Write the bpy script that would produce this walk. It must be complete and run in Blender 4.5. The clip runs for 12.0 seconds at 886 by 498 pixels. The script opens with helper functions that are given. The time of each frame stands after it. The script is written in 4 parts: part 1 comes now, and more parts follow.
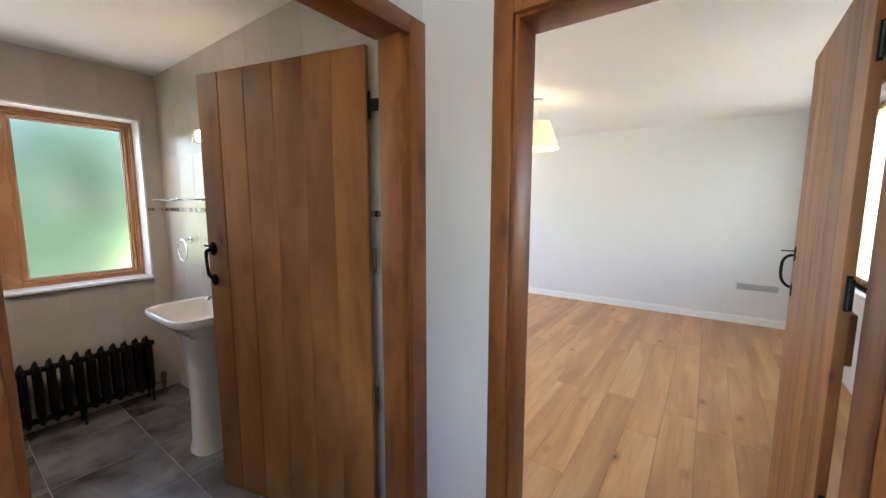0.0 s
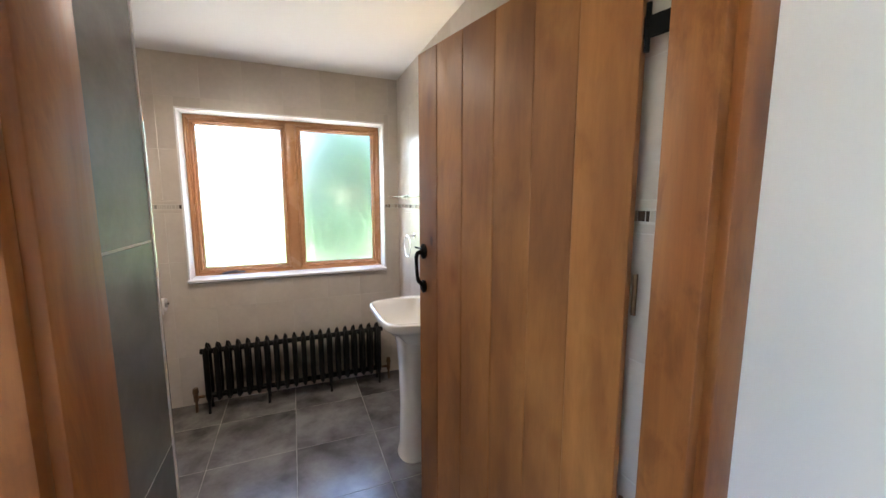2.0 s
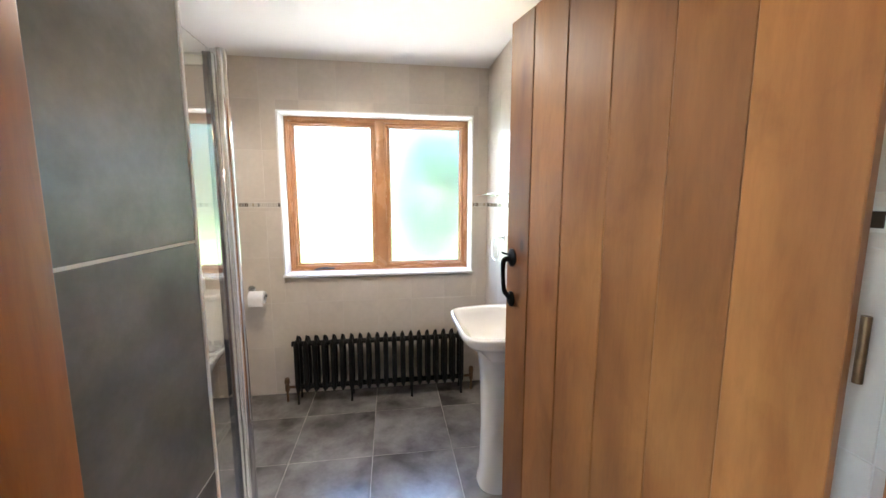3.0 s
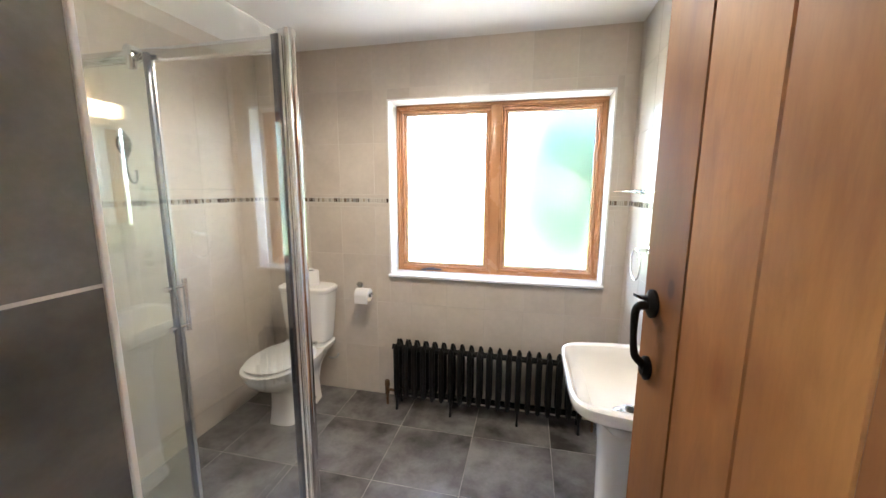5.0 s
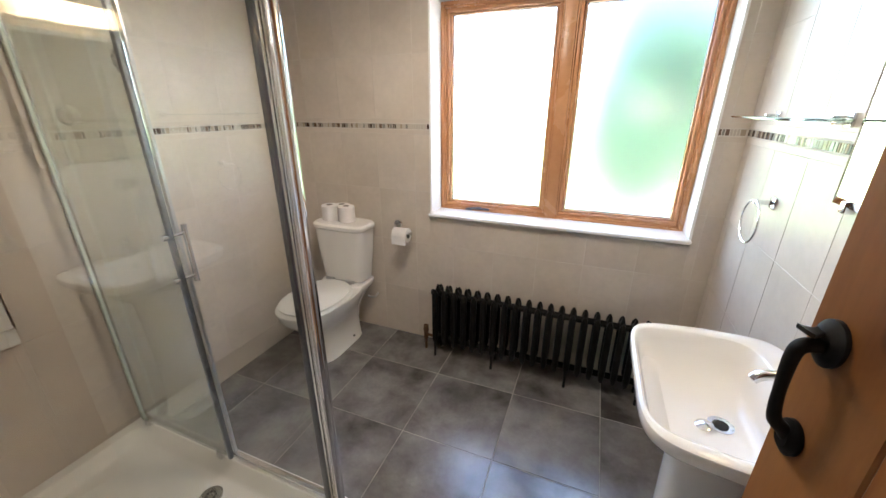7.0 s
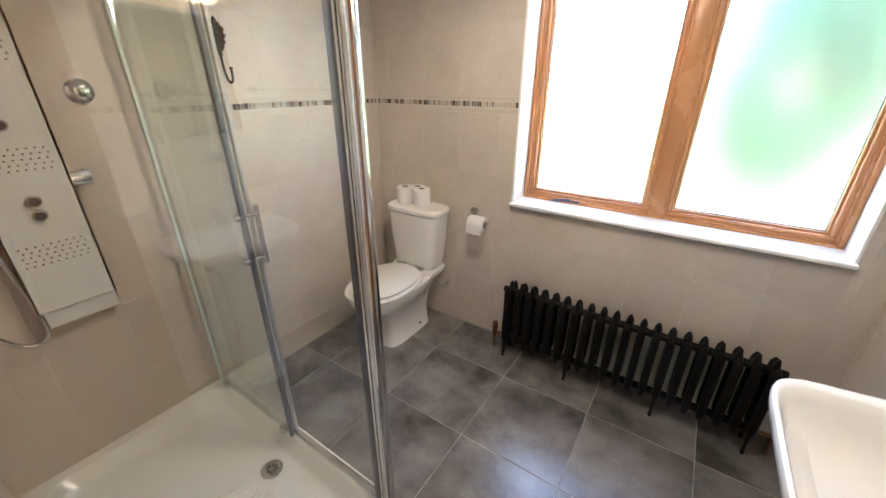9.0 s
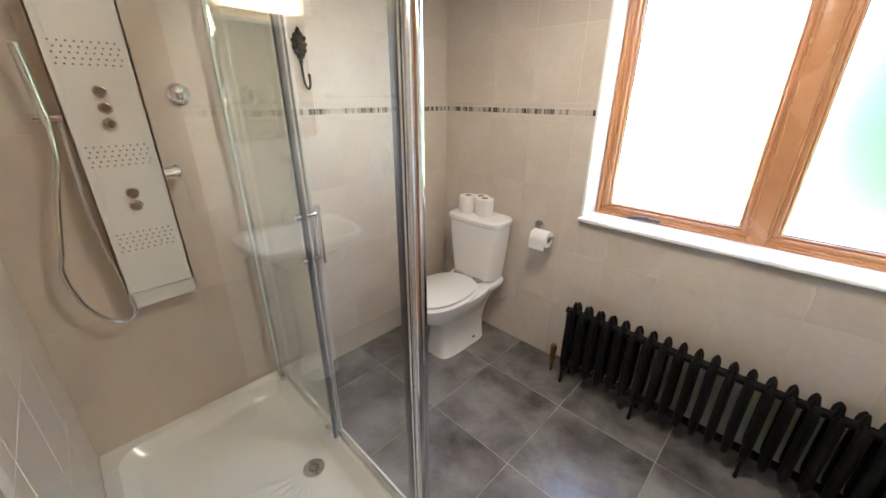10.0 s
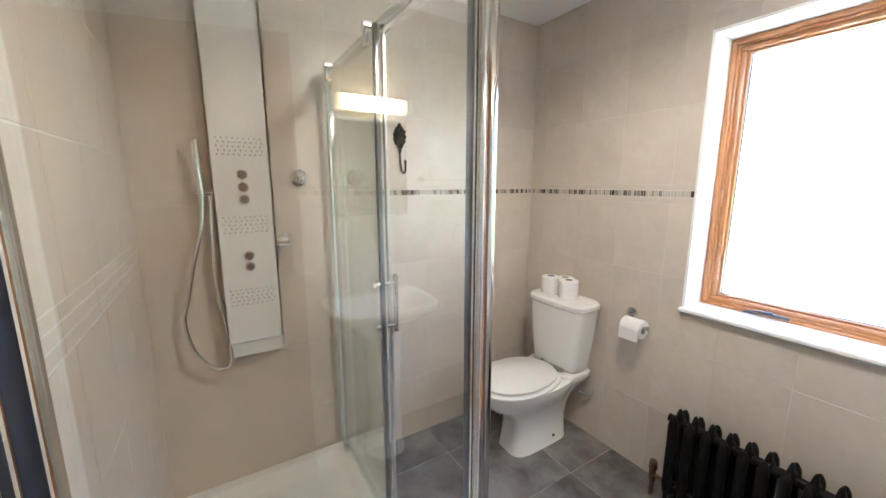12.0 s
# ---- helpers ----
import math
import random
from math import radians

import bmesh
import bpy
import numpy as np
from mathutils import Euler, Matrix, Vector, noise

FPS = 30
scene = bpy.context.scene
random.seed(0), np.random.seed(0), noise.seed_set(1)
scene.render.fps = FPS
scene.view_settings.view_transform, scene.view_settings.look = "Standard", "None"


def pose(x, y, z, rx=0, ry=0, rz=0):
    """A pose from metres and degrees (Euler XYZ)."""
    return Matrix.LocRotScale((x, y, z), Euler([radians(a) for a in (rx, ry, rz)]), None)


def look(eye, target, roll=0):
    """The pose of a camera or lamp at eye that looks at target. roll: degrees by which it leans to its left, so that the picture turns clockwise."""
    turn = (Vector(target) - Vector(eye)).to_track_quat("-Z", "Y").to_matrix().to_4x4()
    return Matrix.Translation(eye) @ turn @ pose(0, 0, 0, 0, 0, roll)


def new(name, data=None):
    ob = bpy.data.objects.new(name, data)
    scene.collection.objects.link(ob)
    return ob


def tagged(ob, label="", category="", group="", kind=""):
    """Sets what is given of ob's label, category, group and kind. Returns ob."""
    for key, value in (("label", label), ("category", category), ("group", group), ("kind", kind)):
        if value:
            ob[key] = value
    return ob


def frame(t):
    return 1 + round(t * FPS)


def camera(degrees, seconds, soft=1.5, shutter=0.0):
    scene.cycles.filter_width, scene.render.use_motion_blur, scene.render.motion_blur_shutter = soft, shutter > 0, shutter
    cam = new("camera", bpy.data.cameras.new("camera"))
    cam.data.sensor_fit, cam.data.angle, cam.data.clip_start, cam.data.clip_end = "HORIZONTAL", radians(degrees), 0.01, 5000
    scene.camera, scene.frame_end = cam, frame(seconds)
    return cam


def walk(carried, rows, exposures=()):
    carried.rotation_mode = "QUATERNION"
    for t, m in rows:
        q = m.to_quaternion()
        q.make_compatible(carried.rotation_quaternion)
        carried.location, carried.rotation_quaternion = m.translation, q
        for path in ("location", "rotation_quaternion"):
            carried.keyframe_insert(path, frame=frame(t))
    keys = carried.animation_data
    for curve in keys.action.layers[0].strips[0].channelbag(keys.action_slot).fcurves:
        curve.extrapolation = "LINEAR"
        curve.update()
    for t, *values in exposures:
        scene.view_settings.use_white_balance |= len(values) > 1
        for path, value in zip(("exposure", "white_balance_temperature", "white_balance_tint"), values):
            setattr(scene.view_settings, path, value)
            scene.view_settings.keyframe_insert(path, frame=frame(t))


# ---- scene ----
cam = camera(100.2, 12.0)
PATH = [
    (0, (0.008, -0.016, 1.425), (1.626, 1.137, 1.19), 0.1),
    (0.5, (0.091, 0.05, 1.42), (1.509, 1.441, 1.183), -0.0),
    (1, (0.155, 0.148, 1.416), (1.358, 1.727, 1.177), 0.0),
    (1.5, (0.24, 0.282, 1.422), (1.218, 2.009, 1.173), -0.0),
    (2, (0.293, 0.424, 1.426), (1.037, 2.263, 1.171), 0.0),
    (2.5, (0.321, 0.528, 1.417), (0.831, 2.445, 1.162), -0.0),
    (3, (0.371, 0.632, 1.418), (0.65, 2.596, 1.16), 0.0),
    (3.5, (0.442, 0.75, 1.432), (0.474, 2.732, 1.165), 0.1),
    (5.5, (0.527, 1.12, 1.471), (0.005, 3.013, 1.093), 0.2),
    (6, (0.529, 1.229, 1.481), (-0.052, 3.076, 0.98), -0.0),
    (6.5, (0.521, 1.295, 1.485), (-0.119, 3.083, 0.859), -0.0),
    (7, (0.501, 1.358, 1.485), (-0.195, 3.094, 0.777), 0.0),
    (8.8, (0.422, 1.503, 1.473), (-0.554, 3.054, 0.673), -0.1),
    (9, (0.409, 1.515, 1.484), (-0.613, 3.03, 0.672), 0.2),
    (9.5, (0.395, 1.55, 1.479), (-0.762, 2.969, 0.674), 0.2),
    (10, (0.386, 1.58, 1.46), (-0.911, 2.898, 0.697), 0.2),
    (10.5, (0.381, 1.614, 1.45), (-1.045, 2.826, 0.745), 0.2),
    (11, (0.382, 1.621, 1.439), (-1.153, 2.756, 0.845), 0.1),
    (11.5, (0.39, 1.618, 1.429), (-1.229, 2.699, 0.968), 0.1),
    (12, (0.407, 1.615, 1.434), (-1.269, 2.65, 1.088), -0.0),
]
SKY, SUN = 0.15, 5.0
EXPOSURES = [(0.0, 3.6, 6600, 16), (1.0, 3.75, 6550, 15), (2.0, 4.15, 6450, 15), (2.5, 4.55, 6300, 14), (3.5, 4.78, 6150, 11), (5.5, 4.75, 6250, 11),
             (7.0, 4.45, 6300, 12), (9.0, 4.6, 6350, 13), (10.5, 4.82, 6000, 10), (12.0, 4.9, 5800, 9)]
walk(cam, [(t, look(eye, target, roll)) for t, eye, target, roll in PATH], EXPOSURES)

# ---- world and sun ----
world = bpy.data.worlds.new("world")
scene.world = world
world.use_nodes = True
wn = world.node_tree.nodes
sky = wn.new("ShaderNodeTexSky")
sky.sky_type, sky.sun_disc = "NISHITA", False
sky.sun_elevation, sky.sun_rotation = radians(62), radians(97.4)
wn["Background"].inputs["Strength"].default_value = SKY
world.node_tree.links.new(sky.outputs[0], wn["Background"].inputs["Color"])
sun = new("sun", bpy.data.lights.new("sun", "SUN"))
sun.data.energy, sun.data.angle, sun.data.color = SUN, radians(0.5), (1.0, 0.95, 0.87)
sun.matrix_world = look((4.6, -0.6, 8.72), (0, 0, 0))

spot = new("downlight_lamp", bpy.data.lights.new("downlight_lamp", "SPOT"))
spot.data.energy, spot.data.spot_size, spot.data.spot_blend, spot.data.shadow_soft_size = 3.7, radians(165), 0.6, 0.14
spot.data.color = (1.0, 0.86, 0.7)
spot.matrix_world = look((-0.04, 2.42, 2.34), (-0.04, 2.421, 0))


# ---- materials ----
def material(name, color, rough=0.5, metal=0.0, spec=0.5):
    m = bpy.data.materials.new(name)
    m.use_nodes = True
    p = m.node_tree.nodes["Principled BSDF"]
    p.inputs["Base Color"].default_value = (*color, 1)
    p.inputs["Roughness"].default_value = rough
    p.inputs["Metallic"].default_value = metal
    p.inputs["Specular IOR Level"].default_value = spec
    return m


def coords(m, scale=(1, 1, 1), turn=(0, 0, 0), randomly=0.0):
    """Object coordinates, shifted by a random amount for every object."""
    n, l = m.node_tree.nodes, m.node_tree.links
    tc, mp = n.new("ShaderNodeTexCoord"), n.new("ShaderNodeMapping")
    mp.inputs["Scale"].default_value = scale
    mp.inputs["Rotation"].default_value = turn
    l.new(tc.outputs["Object"], mp.inputs["Vector"])
    if randomly:
        info, mul = n.new("ShaderNodeObjectInfo"), n.new("ShaderNodeMath")
        mul.operation = "MULTIPLY"
        mul.inputs[1].default_value = randomly
        l.new(info.outputs["Random"], mul.inputs[0])
        l.new(mul.outputs[0], mp.inputs["Location"])
    return mp.outputs["Vector"]


def noise_node(m, vector, scale, detail=4, rough=0.55, distort=0.0):
    t = m.node_tree.nodes.new("ShaderNodeTexNoise")
    t.inputs["Scale"].default_value, t.inputs["Detail"].default_value = scale, detail
    t.inputs["Roughness"].default_value, t.inputs["Distortion"].default_value = rough, distort
    m.node_tree.links.new(vector, t.inputs["Vector"])
    return t.outputs["Fac"]


def ramp(m, fac, stops):
    r = m.node_tree.nodes.new("ShaderNodeValToRGB")
    e = r.color_ramp.elements
    while len(e) < len(stops):
        e.new(0.5)
    for k, (p, c) in zip(e, stops):
        k.position, k.color = p, (*c, 1)
    m.node_tree.links.new(fac, r.inputs["Fac"])
    return r.outputs["Color"]


def blend(m, fac, a, b, kind="MIX"):
    x = m.node_tree.nodes.new("ShaderNodeMix")
    x.data_type, x.blend_type = "RGBA", kind
    for socket, v in ((x.inputs[0], fac), (x.inputs[6], a), (x.inputs[7], b)):
        if isinstance(v, (float, int)):
            socket.default_value = v
        elif isinstance(v, tuple):
            socket.default_value = (*v, 1)
        else:
            m.node_tree.links.new(v, socket)
    return x.outputs[2]


def rand_value(m, lo, hi):
    n, l = m.node_tree.nodes, m.node_tree.links
    info, mp = n.new("ShaderNodeObjectInfo"), n.new("ShaderNodeMapRange")
    mp.inputs["To Min"].default_value, mp.inputs["To Max"].default_value = lo, hi
    l.new(info.outputs["Random"], mp.inputs["Value"])
    return mp.outputs[0]


def brighten(m, color, value):
    h = m.node_tree.nodes.new("ShaderNodeHueSaturation")
    m.node_tree.links.new(color, h.inputs["Color"])
    m.node_tree.links.new(value, h.inputs["Value"])
    return h.outputs["Color"]


def use(m, color=None, rough=None, bump=None, strength=0.1, distance=0.002):
    n, l = m.node_tree.nodes, m.node_tree.links
    p = n["Principled BSDF"]
    if color:
        l.new(color, p.inputs["Base Color"])
    if rough:
        fac, lo, hi = rough
        mp = n.new("ShaderNodeMapRange")
        mp.inputs["From Min"].default_value, mp.inputs["From Max"].default_value = 0.3, 0.7
        mp.inputs["To Min"].default_value, mp.inputs["To Max"].default_value = lo, hi
        l.new(fac, mp.inputs["Value"])
        l.new(mp.outputs[0], p.inputs["Roughness"])
    if bump:
        b = n.new("ShaderNodeBump")
        b.inputs["Strength"].default_value, b.inputs["Distance"].default_value = strength, distance
        l.new(bump, b.inputs["Height"])
        l.new(b.outputs[0], p.inputs["Normal"])
    return m


def wood(name, dark, mid, light, scale=(6, 6, 0.5), rough=(0.28, 0.45), var=(0.85, 1.15), knots=True):
    """Long grain along the direction with the small scale, figured bands, pores and a few small knots."""
    m = material(name, mid)
    v = coords(m, scale, randomly=40.0)
    broad = noise_node(m, v, 1.1, 3, 0.55, 0.5)
    grain = noise_node(m, coords(m, tuple(s * (5 if s > 1 else 2.5) for s in scale), randomly=29.0), 1.2, 4, 0.6, 0.8)
    fine = noise_node(m, coords(m, tuple(s * (26 if s > 1 else 9) for s in scale), randomly=17.0), 1.5, 3, 0.7)
    c = ramp(m, broad, [(0.32, dark), (0.5, mid), (0.66, light)])
    c = blend(m, 0.38, c, ramp(m, grain, [(0.3, (0.68, 0.62, 0.56)), (0.5, (1.0, 1.0, 1.0)), (0.72, (1.15, 1.13, 1.1))]), "MULTIPLY")
    c = blend(m, 0.17, c, ramp(m, fine, [(0.3, (0.5, 0.44, 0.4)), (0.6, (1, 1, 1))]), "MULTIPLY")
    if knots:
        n, l = m.node_tree.nodes, m.node_tree.links
        vor = n.new("ShaderNodeTexVoronoi")
        vor.inputs["Scale"].default_value = 1.0
        l.new(coords(m, tuple(4.6 if s > 1 else 2.3 for s in scale), randomly=23.0), vor.inputs["Vector"])
        c = blend(m, 0.85, c, ramp(m, vor.outputs["Distance"], [(0.035, (0.2, 0.12, 0.08)), (0.06, (0.68, 0.56, 0.5)), (0.17, (1, 1, 1))]), "MULTIPLY")
    c = brighten(m, c, rand_value(m, *var))
    return use(m, c, (grain, *rough), fine, 0.08, 0.0004)


def figured(m, strength, dark):
    """Adds broken, wavy heartwood streaks over a wood material."""
    p = m.node_tree.nodes["Principled BSDF"]
    link = p.inputs["Base Color"].links[0]
    old = link.from_socket
    wavy = noise_node(m, coords(m, (2.2, 2.2, 0.9), randomly=13.0), 3.0, 5, 0.65, 1.6)
    c = blend(m, strength, old, ramp(m, wavy, [(0.34, dark), (0.48, (1.0, 1.0, 1.0)), (0.7, (1.18, 1.16, 1.12))]), "MULTIPLY")
    m.node_tree.links.new(c, p.inputs["Base Color"])
    return m


def clouded(name, a, b, c, scale=3.0, rough=(0.2, 0.35), var=(0.94, 1.06), bump=0.05):
    m = material(name, b)
    v = coords(m, randomly=31.0)
    big = noise_node(m, v, scale, 5, 0.6, 0.4)
    small = noise_node(m, v, scale * 14, 4, 0.6)
    col = ramp(m, big, [(0.3, a), (0.5, b), (0.7, c)])
    col = blend(m, 0.15, col, ramp(m, small, [(0.3, (0.7, 0.7, 0.7)), (0.7, (1.15, 1.15, 1.15))]), "MULTIPLY")
    col = brighten(m, col, rand_value(m, *var))
    return use(m, col, (big, *rough), small, bump, 0.001)


def slate(name, dark, light, rough=(0.24, 0.36), var=(0.92, 1.08)):
    """Brushed slate: soft broad clouds, hazy streaks and a fine grain."""
    m = material(name, light)
    v = coords(m, randomly=31.0)
    big = noise_node(m, v, 4.0, 5, 0.55, 0.2)
    streak = noise_node(m, coords(m, (4, 6.5, 5.5), (0, 0, 0.7), 19.0), 1.0, 4, 0.5, 0.1)
    fine = noise_node(m, v, 60, 4, 0.7)
    col = ramp(m, big, [(0.31, dark), (0.67, light)])
    col = blend(m, 0.32, col, ramp(m, streak, [(0.25, (0.7, 0.7, 0.7)), (0.75, (1.25, 1.25, 1.25))]), "MULTIPLY")
    col = blend(m, 0.22, col, ramp(m, fine, [(0.3, (0.6, 0.6, 0.6)), (0.7, (1.3, 1.3, 1.3))]), "MULTIPLY")
    col = brighten(m, col, rand_value(m, *var))
    return use(m, col, (streak, *rough), fine, 0.03, 0.0002)


def plaster(name, a, b):
    """Rolled emulsion paint: broad faint tone and a very fine stipple."""
    m = material(name, b)
    v = coords(m)
    broad, stipple = noise_node(m, v, 0.8, 3), noise_node(m, v, 130, 2)
    return use(m, ramp(m, broad, [(0.3, a), (0.7, b)]), (broad, 0.62, 0.72), stipple, 0.05, 0.0005)


WHITE = plaster("white_paint", (0.745, 0.745, 0.74), (0.77, 0.77, 0.76))
CEIL = plaster("ceiling_paint", (0.82, 0.82, 0.81), (0.845, 0.845, 0.835))
GLOSS_WHITE = material("white_gloss", (0.87, 0.87, 0.86), 0.25)
TILE = clouded("beige_tile", (0.53, 0.468, 0.405), (0.585, 0.52, 0.452), (0.63, 0.565, 0.495), 2.2, (0.3, 0.31), (0.98, 1.02), 0.0)
TILE.node_tree.nodes["Principled BSDF"].inputs["Specular IOR Level"].default_value = 0.65
GROUT = clouded("pale_grout", (0.57, 0.53, 0.475), (0.61, 0.57, 0.515), (0.66, 0.62, 0.57), 6, (0.8, 0.9), (1, 1), 0.1)
SLATE = slate("slate_tile", (0.06, 0.055, 0.053), (0.225, 0.217, 0.212), (0.22, 0.225), (0.96, 1.05))
SLATE.node_tree.nodes["Principled BSDF"].inputs["Specular IOR Level"].default_value = 0.75
SLATE_GROUT = clouded("slate_grout", (0.14, 0.13, 0.12), (0.25, 0.235, 0.215), (0.36, 0.34, 0.315), 5, (0.85, 0.95), (1, 1), 0.1)
WHITE_GROUT = clouded("white_grout", (0.66, 0.66, 0.63), (0.74, 0.74, 0.71), (0.8, 0.8, 0.77), 7, (0.8, 0.9), (1, 1), 0.1)
DARK_TILE = slate("dark_tile", (0.06, 0.064, 0.062), (0.205, 0.207, 0.2), (0.35, 0.36), (0.95, 1.05))
DOOR = wood("oak_door", (0.2, 0.074, 0.021), (0.31, 0.124, 0.035), (0.4, 0.174, 0.05), (3.2, 3.2, 1.0), (0.36, 0.5), (0.86, 1.14))
figured(DOOR, 0.3, (0.62, 0.54, 0.48))
FRAME = wood("oak_frame", (0.15, 0.045, 0.011), (0.27, 0.092, 0.023), (0.35, 0.135, 0.037), (5, 5, 0.8), (0.36, 0.5), (0.95, 1.05))
figured(FRAME, 0.5, (0.5, 0.4, 0.34))
FRAME_H = wood("oak_head", (0.15, 0.044, 0.011), (0.235, 0.077, 0.019), (0.31, 0.112, 0.03), (0.7, 7, 7), (0.25, 0.4), (0.95, 1.05))
SASH = clouded("window_timber", (0.47, 0.215, 0.095), (0.51, 0.25, 0.115), (0.55, 0.285, 0.135), 3.0, (0.22, 0.3), (0.97, 1.03), 0.03)
PLANK = wood("oak_plank", (0.46, 0.225, 0.085), (0.57, 0.295, 0.118), (0.67, 0.38, 0.17), (0.6, 4.5, 4.5), (0.36, 0.37), (0.9, 1.08))
CERAMIC = material("white_ceramic", (0.8, 0.79, 0.77), 0.07)
PLASTIC = material("white_plastic", (0.72, 0.72, 0.7), 0.28)
TRAY = material("tray_acrylic", (0.78, 0.77, 0.73), 0.16)
CHROME = material("chrome", (0.74, 0.74, 0.75), 0.09, 1)
STEEL = material("brushed_steel", (0.5, 0.5, 0.5), 0.28, 1)
HOSE = material("hose_steel", (0.72, 0.72, 0.72), 0.22, 1)
IRON = clouded("black_iron", (0.006, 0.006, 0.006), (0.009, 0.009, 0.009), (0.014, 0.013, 0.013), 8, (0.38, 0.55), (1, 1), 0.25)
IRON.node_tree.nodes["Principled BSDF"].inputs["Specular IOR Level"].default_value = 0.13
CAST = clouded("black_cast_iron", (0.005, 0.005, 0.005), (0.007, 0.007, 0.007), (0.013, 0.012, 0.011), 12, (0.42, 0.58), (1, 1), 0.35)
CAST.node_tree.nodes["Principled BSDF"].inputs["Specular IOR Level"].default_value = 0.14
BRASS = clouded("aged_brass", (0.1, 0.06, 0.035), (0.17, 0.1, 0.055), (0.22, 0.14, 0.08), 20, (0.35, 0.5), (1, 1), 0.1)
BRASS.node_tree.nodes["Principled BSDF"].inputs["Metallic"].default_value = 0.8
PAPER = clouded("tissue", (0.76, 0.75, 0.74), (0.8, 0.79, 0.78), (0.82, 0.81, 0.8), 30, (0.9, 0.95), (1, 1), 0.4)
CARD = material("cardboard", (0.3, 0.25, 0.2), 0.9)
NOZZLE = material("grey_nozzle", (0.09, 0.09, 0.1), 0.5)
SEAL = material("navy_seal", (0.028, 0.038, 0.07), 0.3)
DARK_STEEL = material("grey_stile", (0.14, 0.15, 0.17), 0.28, 1)
GREY = material("grey_plastic", (0.48, 0.48, 0.49), 0.4)
PALE_SEAL = material("pale_seal", (0.56, 0.64, 0.59), 0.35)
RUBBER = material("dark_seal", (0.02, 0.02, 0.022), 0.5)
DARK = material("dark_hole", (0.01, 0.01, 0.01), 0.6)
MIRROR = material("mirror", (0.85, 0.88, 0.87), 0.01, 1)
BARK = clouded("bark", (0.06, 0.045, 0.03), (0.09, 0.07, 0.05), (0.13, 0.1, 0.08), 9, (0.8, 0.9), (1, 1), 0.4)
GRASS = clouded("grass", (0.07, 0.12, 0.03), (0.1, 0.16, 0.045), (0.14, 0.2, 0.07), 1.5, (0.8, 0.9), (1, 1), 0.3)
GRAVEL = clouded("gravel", (0.48, 0.46, 0.42), (0.56, 0.54, 0.5), (0.64, 0.62, 0.57), 9, (0.85, 0.95), (1, 1), 0.4)
RENDER_WALL = material("house_wall", (0.6, 0.59, 0.56), 0.85)


def leaf_material(name, color):
    m = material(name, color, 0.5)
    m.node_tree.nodes["Principled BSDF"].inputs["Transmission Weight"].default_value = 0.0
    v = coords(m)
    n = noise_node(m, v, 2.5, 3)
    return use(m, ramp(m, n, [(0.3, tuple(c * 0.7 for c in color)), (0.7, tuple(c * 1.4 for c in color))]))


LEAF = leaf_material("leaf", (0.014, 0.075, 0.022))
# lit copy of LEAF: bright sun is put into the base colour
LEAF_SUNLIT = leaf_material("sunlit_leaf", (0.2, 0.36, 0.13))


def glass(name, color, rough, ior=1.45):
    m = material(name, color, rough)
    p = m.node_tree.nodes["Principled BSDF"]
    p.inputs["Transmission Weight"].default_value = 1.0
    p.inputs["IOR"].default_value = ior
    return m


GLASS = glass("clear_glass", (0.975, 0.992, 0.962), 0.0, 1.88)
DOOR_GLASS = glass("door_glass", (0.87, 0.93, 0.89), 0.0, 1.75)
GLASS_GREEN = glass("shelf_glass", (0.7, 0.92, 0.85), 0.0)
FROST = glass("frosted_glass", (0.96, 0.97, 0.96), 0.3)


def glow(name, color, strength):
    m = material(name, color, 0.4)
    p = m.node_tree.nodes["Principled BSDF"]
    p.inputs["Emission Color"].default_value = (*color, 1)
    p.inputs["Emission Strength"].default_value = strength
    return m


TUBE = glow("lamp_diffuser", (1.0, 0.74, 0.42), 1.3)
_n, _l = TUBE.node_tree.nodes, TUBE.node_tree.links
_tc, _sep, _sq, _mr = _n.new("ShaderNodeTexCoord"), _n.new("ShaderNodeSeparateXYZ"), _n.new("ShaderNodeMath"), _n.new("ShaderNodeMapRange")
_sq.operation, _sq.inputs[1].default_value = "POWER", 2.0
_mr.inputs["From Max"].default_value, _mr.inputs["To Min"].default_value, _mr.inputs["To Max"].default_value = 0.036, 1.1, 0.05
_l.new(_tc.outputs["Object"], _sep.inputs[0])
_l.new(_sep.outputs["Y"], _sq.inputs[0])
_l.new(_sq.outputs[0], _mr.inputs["Value"])
_l.new(_mr.outputs[0], _n["Principled BSDF"].inputs["Emission Strength"])
SHADE = glow("fabric_shade", (0.85, 0.66, 0.42), 0.07)
SPOT = glow("spot_lens", (1.0, 0.86, 0.68), 3.0)
BULB = glow("bulb", (1.0, 0.8, 0.55), 4.0)


# ---- builders ----
def bm_new():
    return bmesh.new()


def box(bm, x0, x1, y0, y1, z0, z1, bevel=0.0, seg=2):
    """Adds a box with rounded edges to bm."""
    r = bmesh.ops.create_cube(bm, size=1.0)
    vs = r["verts"]
    for v in vs:
        v.co = ((x0 + x1) / 2 + v.co.x * (x1 - x0), (y0 + y1) / 2 + v.co.y * (y1 - y0), (z0 + z1) / 2 + v.co.z * (z1 - z0))
    if bevel:
        es = list({e for v in vs for e in v.link_edges})
        bmesh.ops.bevel(bm, geom=es, offset=bevel, segments=seg, affect="EDGES", profile=0.5)
    return bm


